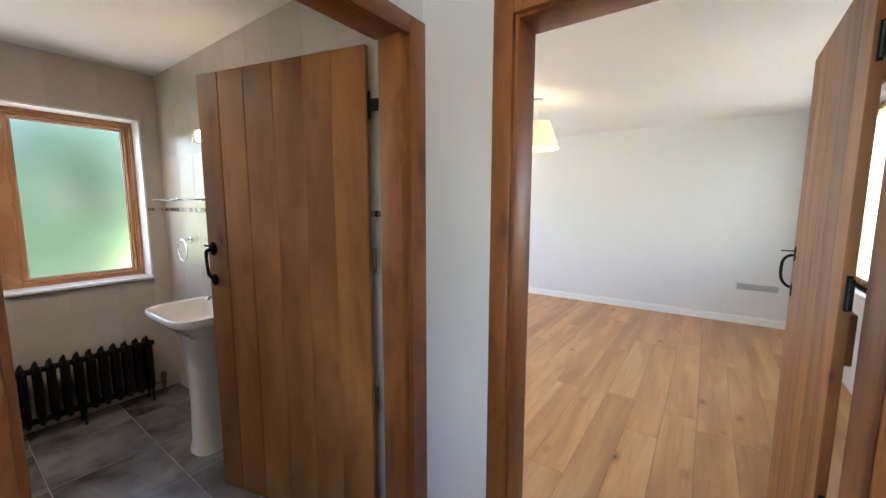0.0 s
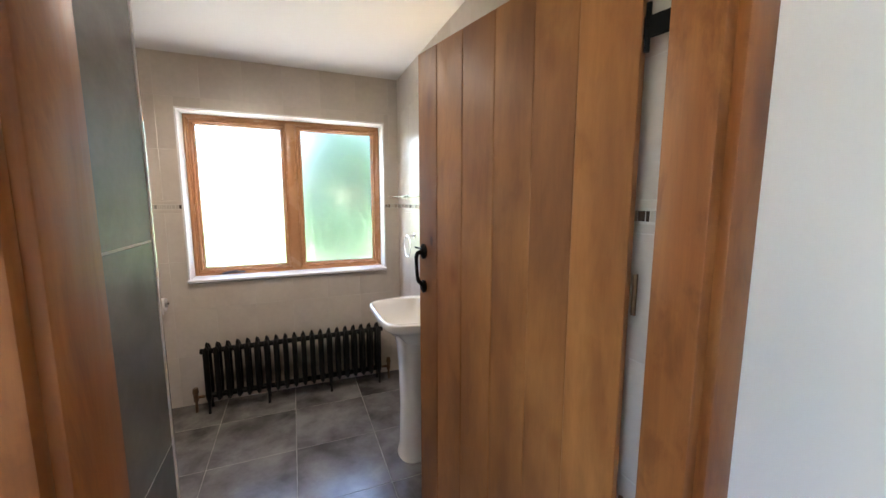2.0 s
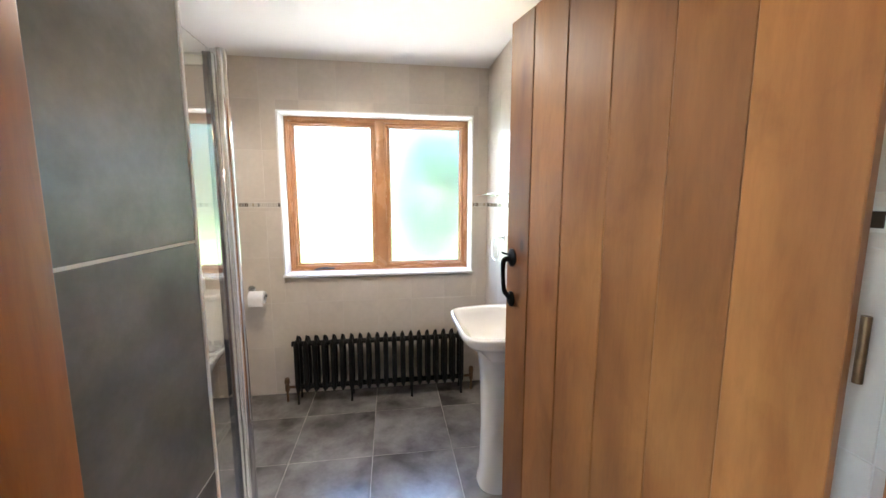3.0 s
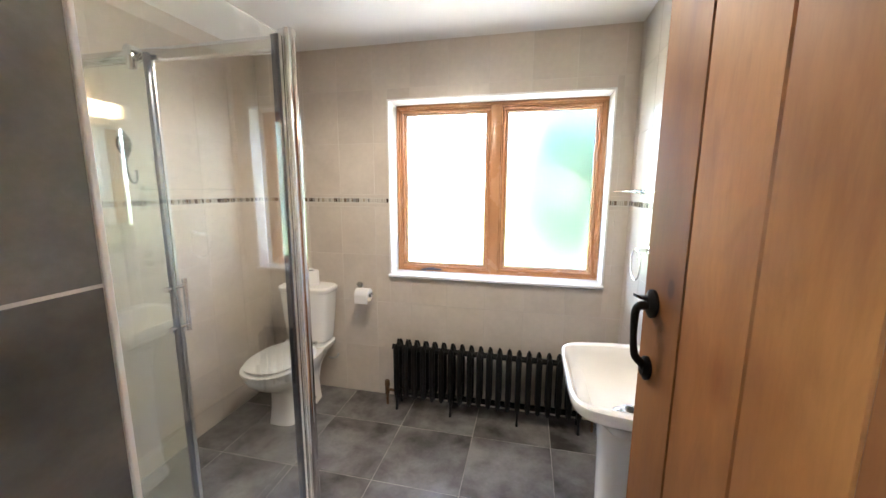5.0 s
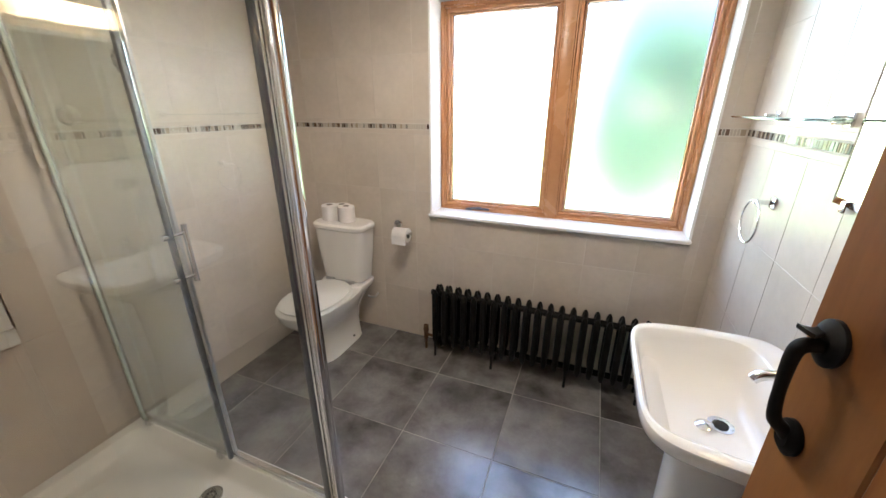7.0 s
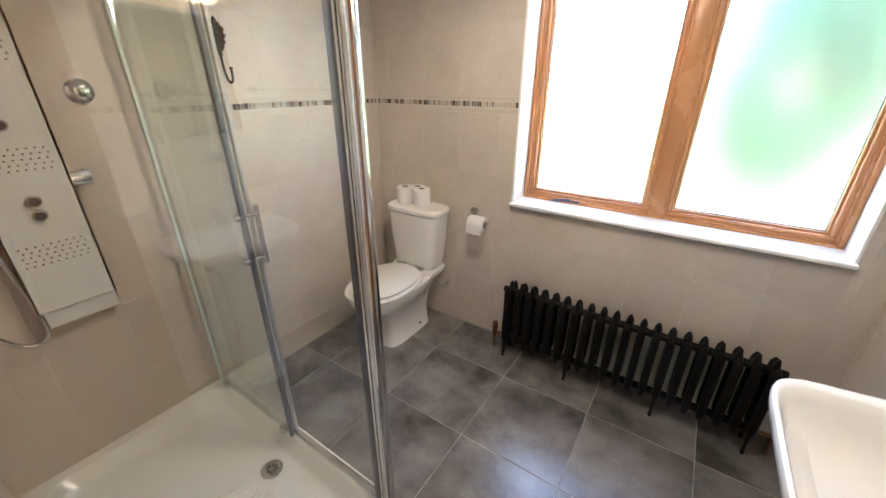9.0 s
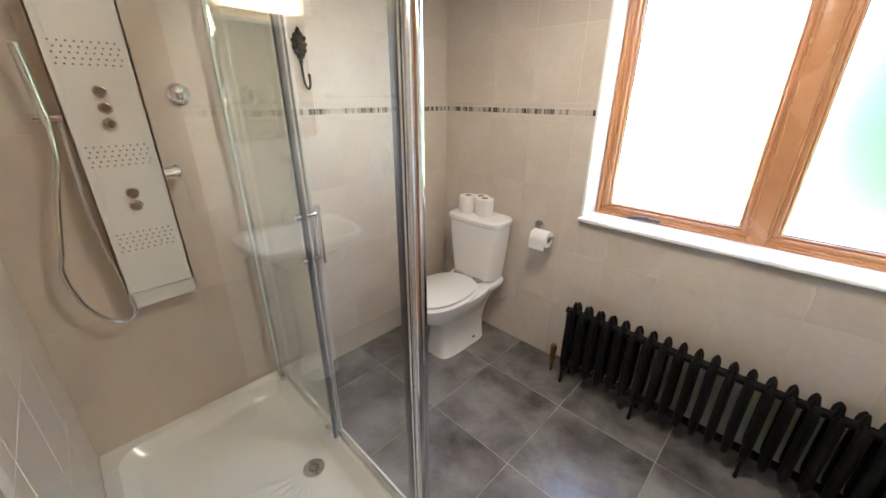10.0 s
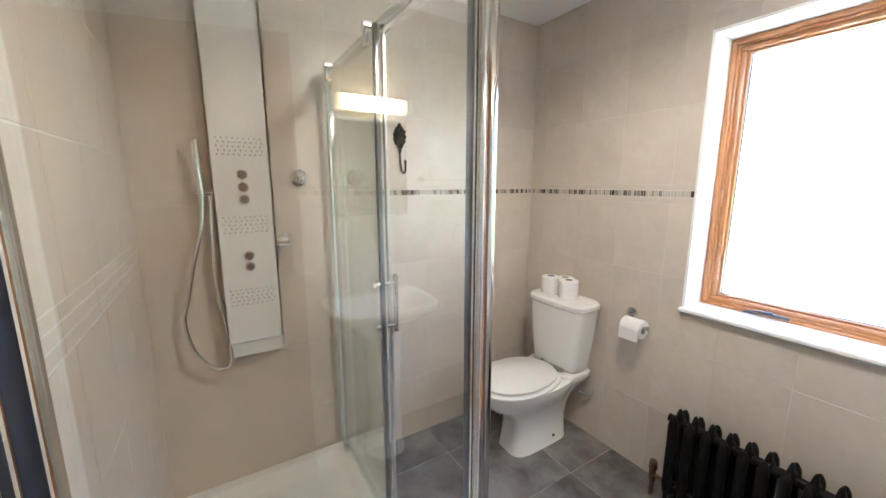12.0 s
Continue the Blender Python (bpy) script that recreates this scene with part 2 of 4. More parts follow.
def tube(bm, a, b, r1, r2=None, seg=20, caps=True):
    """Adds a round bar from a to b."""
    a, b = Vector(a), Vector(b)
    d = b - a
    m = Matrix.Translation((a + b) / 2) @ d.to_track_quat("Z", "Y").to_matrix().to_4x4()
    bmesh.ops.create_cone(bm, cap_ends=caps, segments=seg, radius1=r1, radius2=r1 if r2 is None else r2, depth=d.length, matrix=m)
    return bm


def sweep(bm, points, r, seg=12, closed=False):
    """Adds a pipe of radius r (a number or a list) along the points."""
    pts = [Vector(p) for p in points]
    n = len(pts)
    rings = []
    side = None
    for i, p in enumerate(pts):
        if closed:
            t = (pts[(i + 1) % n] - pts[i - 1]).normalized()
        else:
            t = (pts[min(i + 1, n - 1)] - pts[max(i - 1, 0)]).normalized()
        if side is None:
            side = t.orthogonal().normalized()
        side = (side - t * side.dot(t)).normalized()
        up = t.cross(side)
        rad = r[i] if isinstance(r, (list, tuple)) else r
        rings.append([bm.verts.new(p + (side * math.cos(k * 2 * math.pi / seg) + up * math.sin(k * 2 * math.pi / seg)) * rad) for k in range(seg)])
    for i in range(n if closed else n - 1):
        a, b = rings[i], rings[(i + 1) % n]
        for k in range(seg):
            bm.faces.new((a[k], a[(k + 1) % seg], b[(k + 1) % seg], b[k]))
    if not closed:
        bm.faces.new(list(reversed(rings[0])))
        bm.faces.new(rings[-1])
    return bm


def curve_points(ctrl, n=8):
    """A smooth line through the points."""
    p = [Vector(c) for c in ctrl]
    p = [2 * p[0] - p[1]] + p + [2 * p[-1] - p[-2]]
    out = []
    for i in range(1, len(p) - 2):
        for k in range(n):
            t = k / n
            out.append(0.5 * ((2 * p[i]) + (p[i + 1] - p[i - 1]) * t + (2 * p[i - 1] - 5 * p[i] + 4 * p[i + 1] - p[i + 2]) * t * t
                              + (3 * p[i] - p[i - 1] - 3 * p[i + 1] + p[i + 2]) * t ** 3))
    out.append(p[-2])
    return out


def loft(bm, rings, cap0=True, cap1=True):
    """Adds a skin through rings of the same number of points."""
    vs = [[bm.verts.new(p) for p in ring] for ring in rings]
    n = len(vs[0])
    for a, b in zip(vs, vs[1:]):
        for k in range(n):
            bm.faces.new((a[k], a[(k + 1) % n], b[(k + 1) % n], b[k]))
    if cap0:
        bm.faces.new(list(reversed(vs[0])))
    if cap1:
        bm.faces.new(vs[-1])
    return bm


def oval(cx, cy, z, rx, ry, power=2.5, n=40):
    """A ring of points: a rounded rectangle or oval."""
    out = []
    for k in range(n):
        a = 2 * math.pi * k / n
        c, s = math.cos(a), math.sin(a)
        out.append((cx + rx * math.copysign(abs(c) ** (2 / power), c), cy + ry * math.copysign(abs(s) ** (2 / power), s), z))
    return out


def lathe(bm, profile, seg=32, centre=(0, 0)):
    rings = [[(centre[0] + r * math.cos(2 * math.pi * k / seg), centre[1] + r * math.sin(2 * math.pi * k / seg), z) for k in range(seg)] for r, z in profile]
    return loft(bm, rings)


def part(name, bm, mat, parent=None, label="", smooth=True):
    """Links bm as one mesh under parent."""
    bmesh.ops.recalc_face_normals(bm, faces=bm.faces)
    me = bpy.data.meshes.new(name)
    bm.to_mesh(me)
    bm.free()
    me.materials.append(mat)
    if smooth:
        me.polygons.foreach_set("use_smooth", [True] * len(me.polygons))
        me.set_sharp_from_angle(angle=radians(35))
    ob = new(name, me)
    if parent:
        ob.parent = parent
    return tagged(ob, label)


def thing(name, at, label, category, group="", turn=0.0):
    ob = new(name)
    ob.empty_display_size = 0.1
    ob.matrix_basis = pose(*at, 0, 0, turn)
    return tagged(ob, label, category, group)


def structure(name, bm, mat, label, category=""):
    return tagged(part(name, bm, mat, None, smooth=False), label, category, "", "structure")


def holed(bm, axis, lo, hi, u0, u1, z0, z1, holes):
    """A wall slab from lo to hi on axis, from u0 to u1 along the other, with rectangular holes (ua, ub, za, zb)."""
    us = sorted({u0, u1, *[h[0] for h in holes], *[h[1] for h in holes]})
    zs = sorted({z0, z1, *[h[2] for h in holes], *[h[3] for h in holes]})
    for ua, ub in zip(us, us[1:]):
        for za, zb in zip(zs, zs[1:]):
            if any(h[0] < (ua + ub) / 2 < h[1] and h[2] < (za + zb) / 2 < h[3] for h in holes):
                continue
            if axis == "y":
                box(bm, ua, ub, lo, hi, za, zb)
            else:
                box(bm, lo, hi, ua, ub, za, zb)
    bmesh.ops.remove_doubles(bm, verts=bm.verts, dist=1e-5)
    return bm


# ---- the plan, in metres ----
CEILING = 2.36
L, R, W = -1.34, 1.09, 3.36            # tile faces of the bathroom
WIN = (-0.371, 0.970, 0.885, 2.018)    # opening of the bathroom window
HALL_Y = 0.875                         # hall side of the wall with the bathroom door
BX0, BX1, BY0, BY1 = 1.262, 5.7, -1.0, 3.6
BED_CEILING = 2.45

structure("ground", box(bm_new(), -60, 60, -60, 60, -0.6, -0.25), GRASS, "rough green lawn around the house", "lawn")
structure("path", box(bm_new(), -7, 9, 3.8, 7.0, -0.25, -0.235), GRAVEL, "pale gravel strip outside the bathroom window", "path")
# two unseen pale grounds, added as reflectors for the hall and bedroom openings
structure("path", box(bm_new(), -12, -1.95, -8, 3.6, -0.25, -0.236), GRAVEL, "unseen pale gravel added to bounce light into the hall opening", "path")
structure("path", box(bm_new(), -1.95, 14, -9, -2.3, -0.25, -0.236), GRAVEL, "unseen pale gravel added to bounce light in front of the house", "path")
structure("floor_bathroom", box(bm_new(), -1.5, 1.13, 0.93, 3.5, -0.2, -0.0012), SLATE_GROUT, "grey grouted bathroom floor under large slate tiles", "floor")
structure("floor_bedroom", box(bm_new(), 1.2, BX1 + 0.1, BY0 - 0.1, BY1 + 0.1, -0.2, -0.004), DARK, "dark sub-floor under the oak planks", "floor")
structure("floor_hall", box(bm_new(), -1.6, 1.2, -1.9, 0.93, -0.2, 0.0), PLANK, "warm oak hall floor in front of both doors", "floor")
structure("ceiling_bathroom", box(bm_new(), -1.6, 1.262, 0.985, 3.7, CEILING, CEILING + 0.2), CEIL, "plain white plaster bathroom ceiling", "ceiling")
structure("ceiling_hall", box(bm_new(), -1.7, 1.13, -2.0, 0.985, CEILING, CEILING + 0.2), CEIL, "plain white plaster hall ceiling", "ceiling")
structure("ceiling_bedroom", box(bm_new(), 1.262, BX1 + 0.1, BY0 - 0.1, BY1 + 0.1, BED_CEILING, CEILING + 0.3), CEIL, "plain white plaster bedroom ceiling", "ceiling")
structure("roof", box(bm_new(), -1.9, BX1 + 0.3, -2.2, 3.75, CEILING + 0.31, CEILING + 0.45), RENDER_WALL, "flat roof slab over the whole house", "roof")

bm = holed(bm_new(), "y", W + 0.0012, W + 0.3, -1.6, 1.13, -0.2, CEILING, [(WIN[0] - 0.012, WIN[1] + 0.012, WIN[2] - 0.02, WIN[3] + 0.012)])
wall_north = structure("wall_north", bm, GROUT, "tiled bathroom wall with the wide frosted window", "wall")
bm = box(bm_new(), -1.62, L - 0.0012, 1.0, W + 0.0035, -0.2, CEILING)
wall_west = structure("wall_west", bm, GROUT, "long beige tiled bathroom wall behind the toilet and shower", "wall")
bm = box(bm_new(), R + 0.0012, 1.13, 0.985, W + 0.003, -0.2, CEILING)
wall_east = structure("wall_east", bm, GROUT, "beige tiled bathroom wall behind the basin", "wall")
bm = box(bm_new(), -1.34, 0.0185, HALL_Y, 1.3618, -0.2, CEILING)
wall_shower = structure("wall_shower", bm, WHITE_GROUT, "boxed tiled wall between the doorway and the shower", "wall")
bm = box(bm_new(), 0.0185, 1.13, HALL_Y, 0.985, 2.03, CEILING)
structure("wall_door_head", bm, WHITE, "white plaster over the bathroom door frame", "wall")
bm = box(bm_new(), -1.6, -0.008, HALL_Y - 0.006, HALL_Y - 0.0005, 0, CEILING)
structure("wall_hall_north", bm, WHITE, "white painted hall wall beside the bathroom door", "wall")
bm = holed(bm_new(), "x", 1.13, BX0, -2.0, BY1 + 0.2, -0.2, CEILING + 0.1, [(-0.37, 0.55, 0, 2.04)])
structure("wall_bedroom_west", bm, WHITE, "white painted wall with the bedroom doorway", "wall")
structure("wall_bedroom_east", box(bm_new(), BX1, BX1 + 0.25, BY0 - 0.2, BY1 + 0.2, -0.2, CEILING + 0.1), WHITE, "plain white bedroom wall opposite the door", "wall")
# the opening is out of view, added to brighten the bedroom
structure("wall_bedroom_north", holed(bm_new(), "y", BY1, BY1 + 0.25, BX0, BX1, -0.2, CEILING + 0.1, [(2.0, 5.0, 0.7, 2.2)]), WHITE, "plain white bedroom end wall with an unseen opening added for daylight", "wall")
BWIN = (2.6, 5.3, 0.78, 2.25)
structure("wall_bedroom_south", holed(bm_new(), "y", BY0 - 0.25, BY0, BX0, BX1, -0.2, CEILING + 0.1, [BWIN]), WHITE, "white bedroom wall with a timber window", "wall")
# the opening behind the camera is added to let sky light into the hall
structure("wall_hall_west", holed(bm_new(), "x", -1.75, -1.6, -1.9, HALL_Y, -0.2, CEILING, [(-1.1, 0.1, 0.8, 2.0)]), WHITE, "plain white hall wall with an unseen opening added for daylight", "wall")
structure("wall_hall_south", box(bm_new(), -1.75, 1.13, -2.15, -1.9, -0.2, CEILING), WHITE, "plain white hall end wall", "wall")
bm = loft(bm_new(), [[(x, y, z) for x, z in ((BX1, 0.0), (BX1 - 0.018, 0.0), (BX1 - 0.018, 0.072), (BX1 - 0.013, 0.084), (BX1 - 0.006, 0.092), (BX1, 0.092))] for y in (BY0, BY1)])
structure("baseboard", bm, GLOSS_WHITE, "white gloss skirting board along the bedroom wall", "skirting board")


# ---- door frames ----
def jamb_set(name, pieces, label):
    ob = thing(name, pieces[0][1], label, "door frame")
    base = Vector(pieces[0][1])
    for nm, at, size, mat in pieces:
        a = Vector(at) - base
        b = bm_new()
        box(b, a.x, a.x + size[0], a.y, a.y + size[1], a.z, a.z + size[2], 0.004)
        part(nm, b, mat, ob)
    ob["kind"] = "structure"
    return ob


jamb_set("door_frame_bathroom", [
    ("jamb", (-0.007, 0.885, 0), (0.079, 0.121, 2.07), FRAME),
    ("jamb", (1.018, 0.885, 0), (0.112, 0.111, 2.07), FRAME),
    ("head", (0.066, 0.886, 2.013), (0.952, 0.119, 0.07), FRAME_H),
    ("architrave", (-0.007, 0.862, 0), (0.066, 0.024, 2.075), FRAME),
    ("architrave", (1.047, 0.862, 0), (0.083, 0.024, 2.075), FRAME),
    ("architrave_head", (0.059, 0.862, 2.008), (0.988, 0.024, 0.067), FRAME_H),
], "varnished red-brown oak frame of the bathroom doorway")
jamb_set("door_frame_bedroom", [
    ("jamb", (1.138, 0.502, 0), (0.14, 0.05, 2.05), FRAME),
    ("jamb", (1.138, -0.37, 0), (0.14, 0.04, 2.05), FRAME),
    ("head", (1.138, -0.33, 2.0), (0.14, 0.832, 0.05), FRAME),
    ("architrave", (1.116, 0.512, 0), (0.022, 0.068, 2.075), FRAME),
    ("architrave", (1.116, -0.408, 0), (0.022, 0.068, 2.075), FRAME),
    ("architrave_head", (1.116, -0.34, 2.01), (0.022, 0.852, 0.065), FRAME),
], "varnished red-brown oak frame of the bedroom doorway")


# ---- doors ----
def pull_handle(parent, at):
    """A forged thumb-latch pull on the face at local y = 0, standing towards +y."""
    x, z = at
    b = bm_new()
    pts = curve_points([(x, 0.006, z + 0.066), (x, 0.027, z + 0.068), (x, 0.037, z + 0.057), (x, 0.038, z + 0.02), (x, 0.035, z - 0.025), (x, 0.029, z - 0.05), (x, 0.014, z - 0.066), (x, 0.006, z - 0.077)], 6)
    sweep(b, pts, [0.0072 + 0.0025 * abs(math.cos(i * math.pi / (len(pts) - 1))) for i in range(len(pts))], 12)
    h = part("pull_handle", b, IRON, parent, "black forged iron pull handle")
    for zz, r in ((z + 0.072, 0.023), (z - 0.078, 0.02)):
        b = bm_new()
        loft(b, [[(x + r * k * math.cos(a), q, zz + r * 1.4 * k * math.sin(a)) for a in [2 * math.pi * i / 24 for i in range(24)]] for q, k in ((0.0, 1.0), (0.006, 1.0), (0.014, 0.55))])
        part("handle_plate", b, IRON, h, "black iron end plate of the pull")
    b = bm_new()
    pts = [(x + 0.012, 0.004, z + 0.083), (x, 0.022, z + 0.086), (x - 0.003, 0.034, z + 0.088), (x - 0.005, 0.044, z + 0.093)]
    loft(b, [[(p[0] - w, p[1], p[2] - 0.003), (p[0] + w, p[1], p[2] - 0.003), (p[0] + w, p[1], p[2] + 0.003), (p[0] - w, p[1], p[2] + 0.003)] for p, w in zip(pts, (0.006, 0.007, 0.011, 0.008))])
    part("thumb_latch", b, IRON, h, "black iron thumb latch")
    return h


def board(bm, x, w, y0, y1, height, v=0.005):
    """One door board with bevelled long edges on both faces."""
    e = 0.00006
    prof = [(x + e, y0 + v), (x + v, y0), (x + w - v, y0), (x + w - e, y0 + v), (x + w - e, y1 - v), (x + w - v, y1), (x + v, y1), (x + e, y1 - v)]
    return loft(bm, [[(p[0], p[1], z) for p in prof] for z in (0, height)])


def plank_door(name, at, turn, width, height, boards, handle_x, label):
    """A boarded door, hinge at the origin, reaching along +x, its hall face at y = 0 and 45 mm thick to -y."""
    ob = thing(name, at, label, "door", turn=turn)
    x = 0.0
    for i, w in enumerate(boards):
        part("board", board(bm_new(), x, w, -0.024, 0, height, 0.0036 if i > 2 else 0.0022), DOOR, ob)
        x += w
    for z in (0.2, 1.0, 1.72):
        part("ledge", box(bm_new(), 0.03, width - 0.03, -0.044, -0.0245, z, z + 0.14, 0.004), DOOR, ob)
    pull_handle(ob, (handle_x, 1.14))
    for z in (0.62, 1.2, 1.79):
        b = bm_new()
        yy = -0.012 if z > 1.5 else -0.03
        tube(b, (-0.007, yy, z - 0.05), (-0.007, yy, z + 0.05), 0.006, seg=14)
        if z > 1.5:
            box(b, -0.07, 0.0, -0.016, -0.008, z - 0.022, z + 0.022, 0.001)
        part("hinge", b, IRON if z > 1.5 else BRASS, ob, "black iron butt hinge" if z > 1.5 else "brown aged metal hinge")
    return ob


LEAF_W = 0.9
plank_door("door_bathroom", (1.006, 1.05, 0.006), 90 + 13.9, LEAF_W, 2.003, [0.154, 0.142, 0.156, 0.161, 0.155, 0.132], LEAF_W - 0.038,
           "warm brown oak boarded door standing open into the bathroom")


def bedroom_door():
    ob = thing("door_bedroom", (1.35, -0.304, 0.006), "warm brown oak boarded door standing open into the bedroom", "door", turn=-1.6)
    x = 0.0
    for w in (0.13, 0.14, 0.14, 0.14, 0.14, 0.125):
        part("board", board(bm_new(), x, w, -0.024, 0, 2.003, 0.0018), DOOR, ob)
        x += w
    for z in (0.2, 1.0, 1.72):
        part("ledge", box(bm_new(), 0.03, 0.78, -0.044, -0.0245, z, z + 0.14, 0.004), DOOR, ob)
    b = bm_new()
    pts = curve_points([(0.77, 0.006, 1.215), (0.77, 0.025, 1.205), (0.77, 0.038, 1.18), (0.77, 0.038, 1.12), (0.77, 0.025, 1.09), (0.77, 0.006, 1.075)], 6)
    sweep(b, pts, 0.0058)
    h = part("pull_handle", b, IRON, ob, "black forged iron pull handle")
    for z0, z1 in ((1.19, 1.25), (1.04, 1.09)):
        part("handle_plate", box(bm_new(), 0.758, 0.782, 0.0, 0.004, z0, z1, 0.002), IRON, h)
    part("thumb_latch", box(bm_new(), 0.764, 0.776, 0.0, 0.045, 1.228, 1.233, 0.001), IRON, h)
    for z in (0.6, 1.2, 1.8):
        b = tube(bm_new(), (-0.012, -0.012, z - 0.045), (-0.012, -0.012, z + 0.045), 0.006, seg=14)
        box(b, -0.035, 0.002, -0.018, -0.01, z - 0.04, z + 0.04, 0.001)
        part("hinge", b, IRON, ob, "dark iron hinge")


bedroom_door()


# ---- windows ----
def frame_ring(bm, x0, x1, z0, z1, w, y0, y1, bev=0.003):
    box(bm, x0, x1, y0, y1, z0, z0 + w, bev)
    box(bm, x0, x1, y0, y1, z1 - w, z1, bev)
    box(bm, x0, x0 + w, y0 + 0.0004, y1 - 0.0004, z0 + w * 0.9, z1 - w * 0.9, bev)
    box(bm, x1 - w, x1, y0 + 0.0004, y1 - 0.0004, z0 + w * 0.9, z1 - w * 0.9, bev)
    return bm


def bath_window():
    x0, x1, z0, z1 = WIN
    ob = thing("window_1", (0, W, z0), "wide two-light varnished timber window with frosted panes and white reveal", "window")
    ob["kind"] = "structure"
    H = z1 - z0
    y = 0.135
    part("window_frame", frame_ring(bm_new(), x0, x1, 0.0, H, 0.02, y, y + 0.1, 0.007), SASH, ob, "orange-brown varnished outer timber frame")
    part("mullion", box(bm_new(), 0.274, 0.336, y + 0.001, y + 0.1, 0.018, H - 0.018, 0.005), SASH, ob)
    for a, b_ in ((x0 + 0.018, 0.276), (0.334, x1 - 0.018)):
        part("stop", frame_ring(bm_new(), a, b_, 0.018, H - 0.018, 0.012, y + 0.012, y + 0.06, 0.0055), SASH, ob)
        a, b_ = a + 0.01, b_ - 0.01
        s = part("sash", frame_ring(bm_new(), a, b_, 0.028, H - 0.028, 0.022, y + 0.02, y + 0.078, 0.009), SASH, ob)
        part("glazing_bead", frame_ring(bm_new(), a + 0.021, b_ - 0.021, 0.049, H - 0.049, 0.012, y + 0.034, y + 0.056, 0.0058), SASH, s)
        part("gasket", frame_ring(bm_new(), a + 0.03, b_ - 0.03, 0.058, H - 0.058, 0.005, y + 0.045, y + 0.057, 0.001), RUBBER, s, "dark glazing seal")
        p = part("pane", box(bm_new(), a + 0.026, b_ - 0.026, y + 0.058, y + 0.064, 0.054, H - 0.054), FROST, ob, "frosted glass pane", smooth=False)
        p.visible_shadow = False
    lin = bm_new()
    for bx in ((x0 - 0.012, x0, 0.0, H), (x1, x1 + 0.012, 0.0, H)):
        box(lin, bx[0], bx[1], -0.005, y + 0.1, bx[2], bx[3], 0.001)
    box(lin, x0 - 0.012, x1 + 0.012, -0.006, y + 0.1, H, H + 0.012, 0.001)
    part("reveal", lin, GLOSS_WHITE, ob, "white reveal lining")
    part("window_sill", box(bm_new(), x0 - 0.016, x1 + 0.012, -0.03, y + 0.01, -0.009, 0.011, 0.007, 3), GLOSS_WHITE, ob, "white moulded sill board")
    b = bm_new()
    box(b, -0.165, -0.055, y + 0.002, y + 0.012, 0.014, 0.03, 0.004)
    box(b, -0.2, -0.16, y - 0.002, y + 0.01, 0.012, 0.02, 0.002)
    sweep(b, [(-0.2, y - 0.004, 0.018), (-0.18, y - 0.012, 0.026), (-0.15, y - 0.016, 0.033), (-0.1, y - 0.014, 0.036)], [0.006, 0.005, 0.0045, 0.006], 10)
    part("casement_stay", b, DARK_STEEL, ob, "grey metal casement stay")


bath_window()


def bed_window():
    x0, x1, z0, z1 = BWIN
    ob = thing("window_2", (0, BY0, z0), "varnished timber bedroom window with clear panes", "window")
    ob["kind"] = "structure"
    H = z1 - z0
    part("window_frame", frame_ring(bm_new(), x0, x1, 0.0, H, 0.05, -0.16, -0.08), SASH, ob)
    part("mullion", box(bm_new(), (x0 + x1) / 2 - 0.04, (x0 + x1) / 2 + 0.04, -0.158, -0.082, 0.05, H - 0.05, 0.003), SASH, ob)
    for a, b_ in ((x0 + 0.05, (x0 + x1) / 2 - 0.04), ((x0 + x1) / 2 + 0.04, x1 - 0.05)):
        p = part("pane", box(bm_new(), a, b_, -0.125, -0.119, 0.05, H - 0.05), GLASS, ob, smooth=False)
        p.visible_shadow = False
    part("window_sill", box(bm_new(), x0 - 0.03, x1 + 0.03, -0.08, 0.04, -0.03, 0.0, 0.005), GLOSS_WHITE, ob, "white sill board")


bed_window()


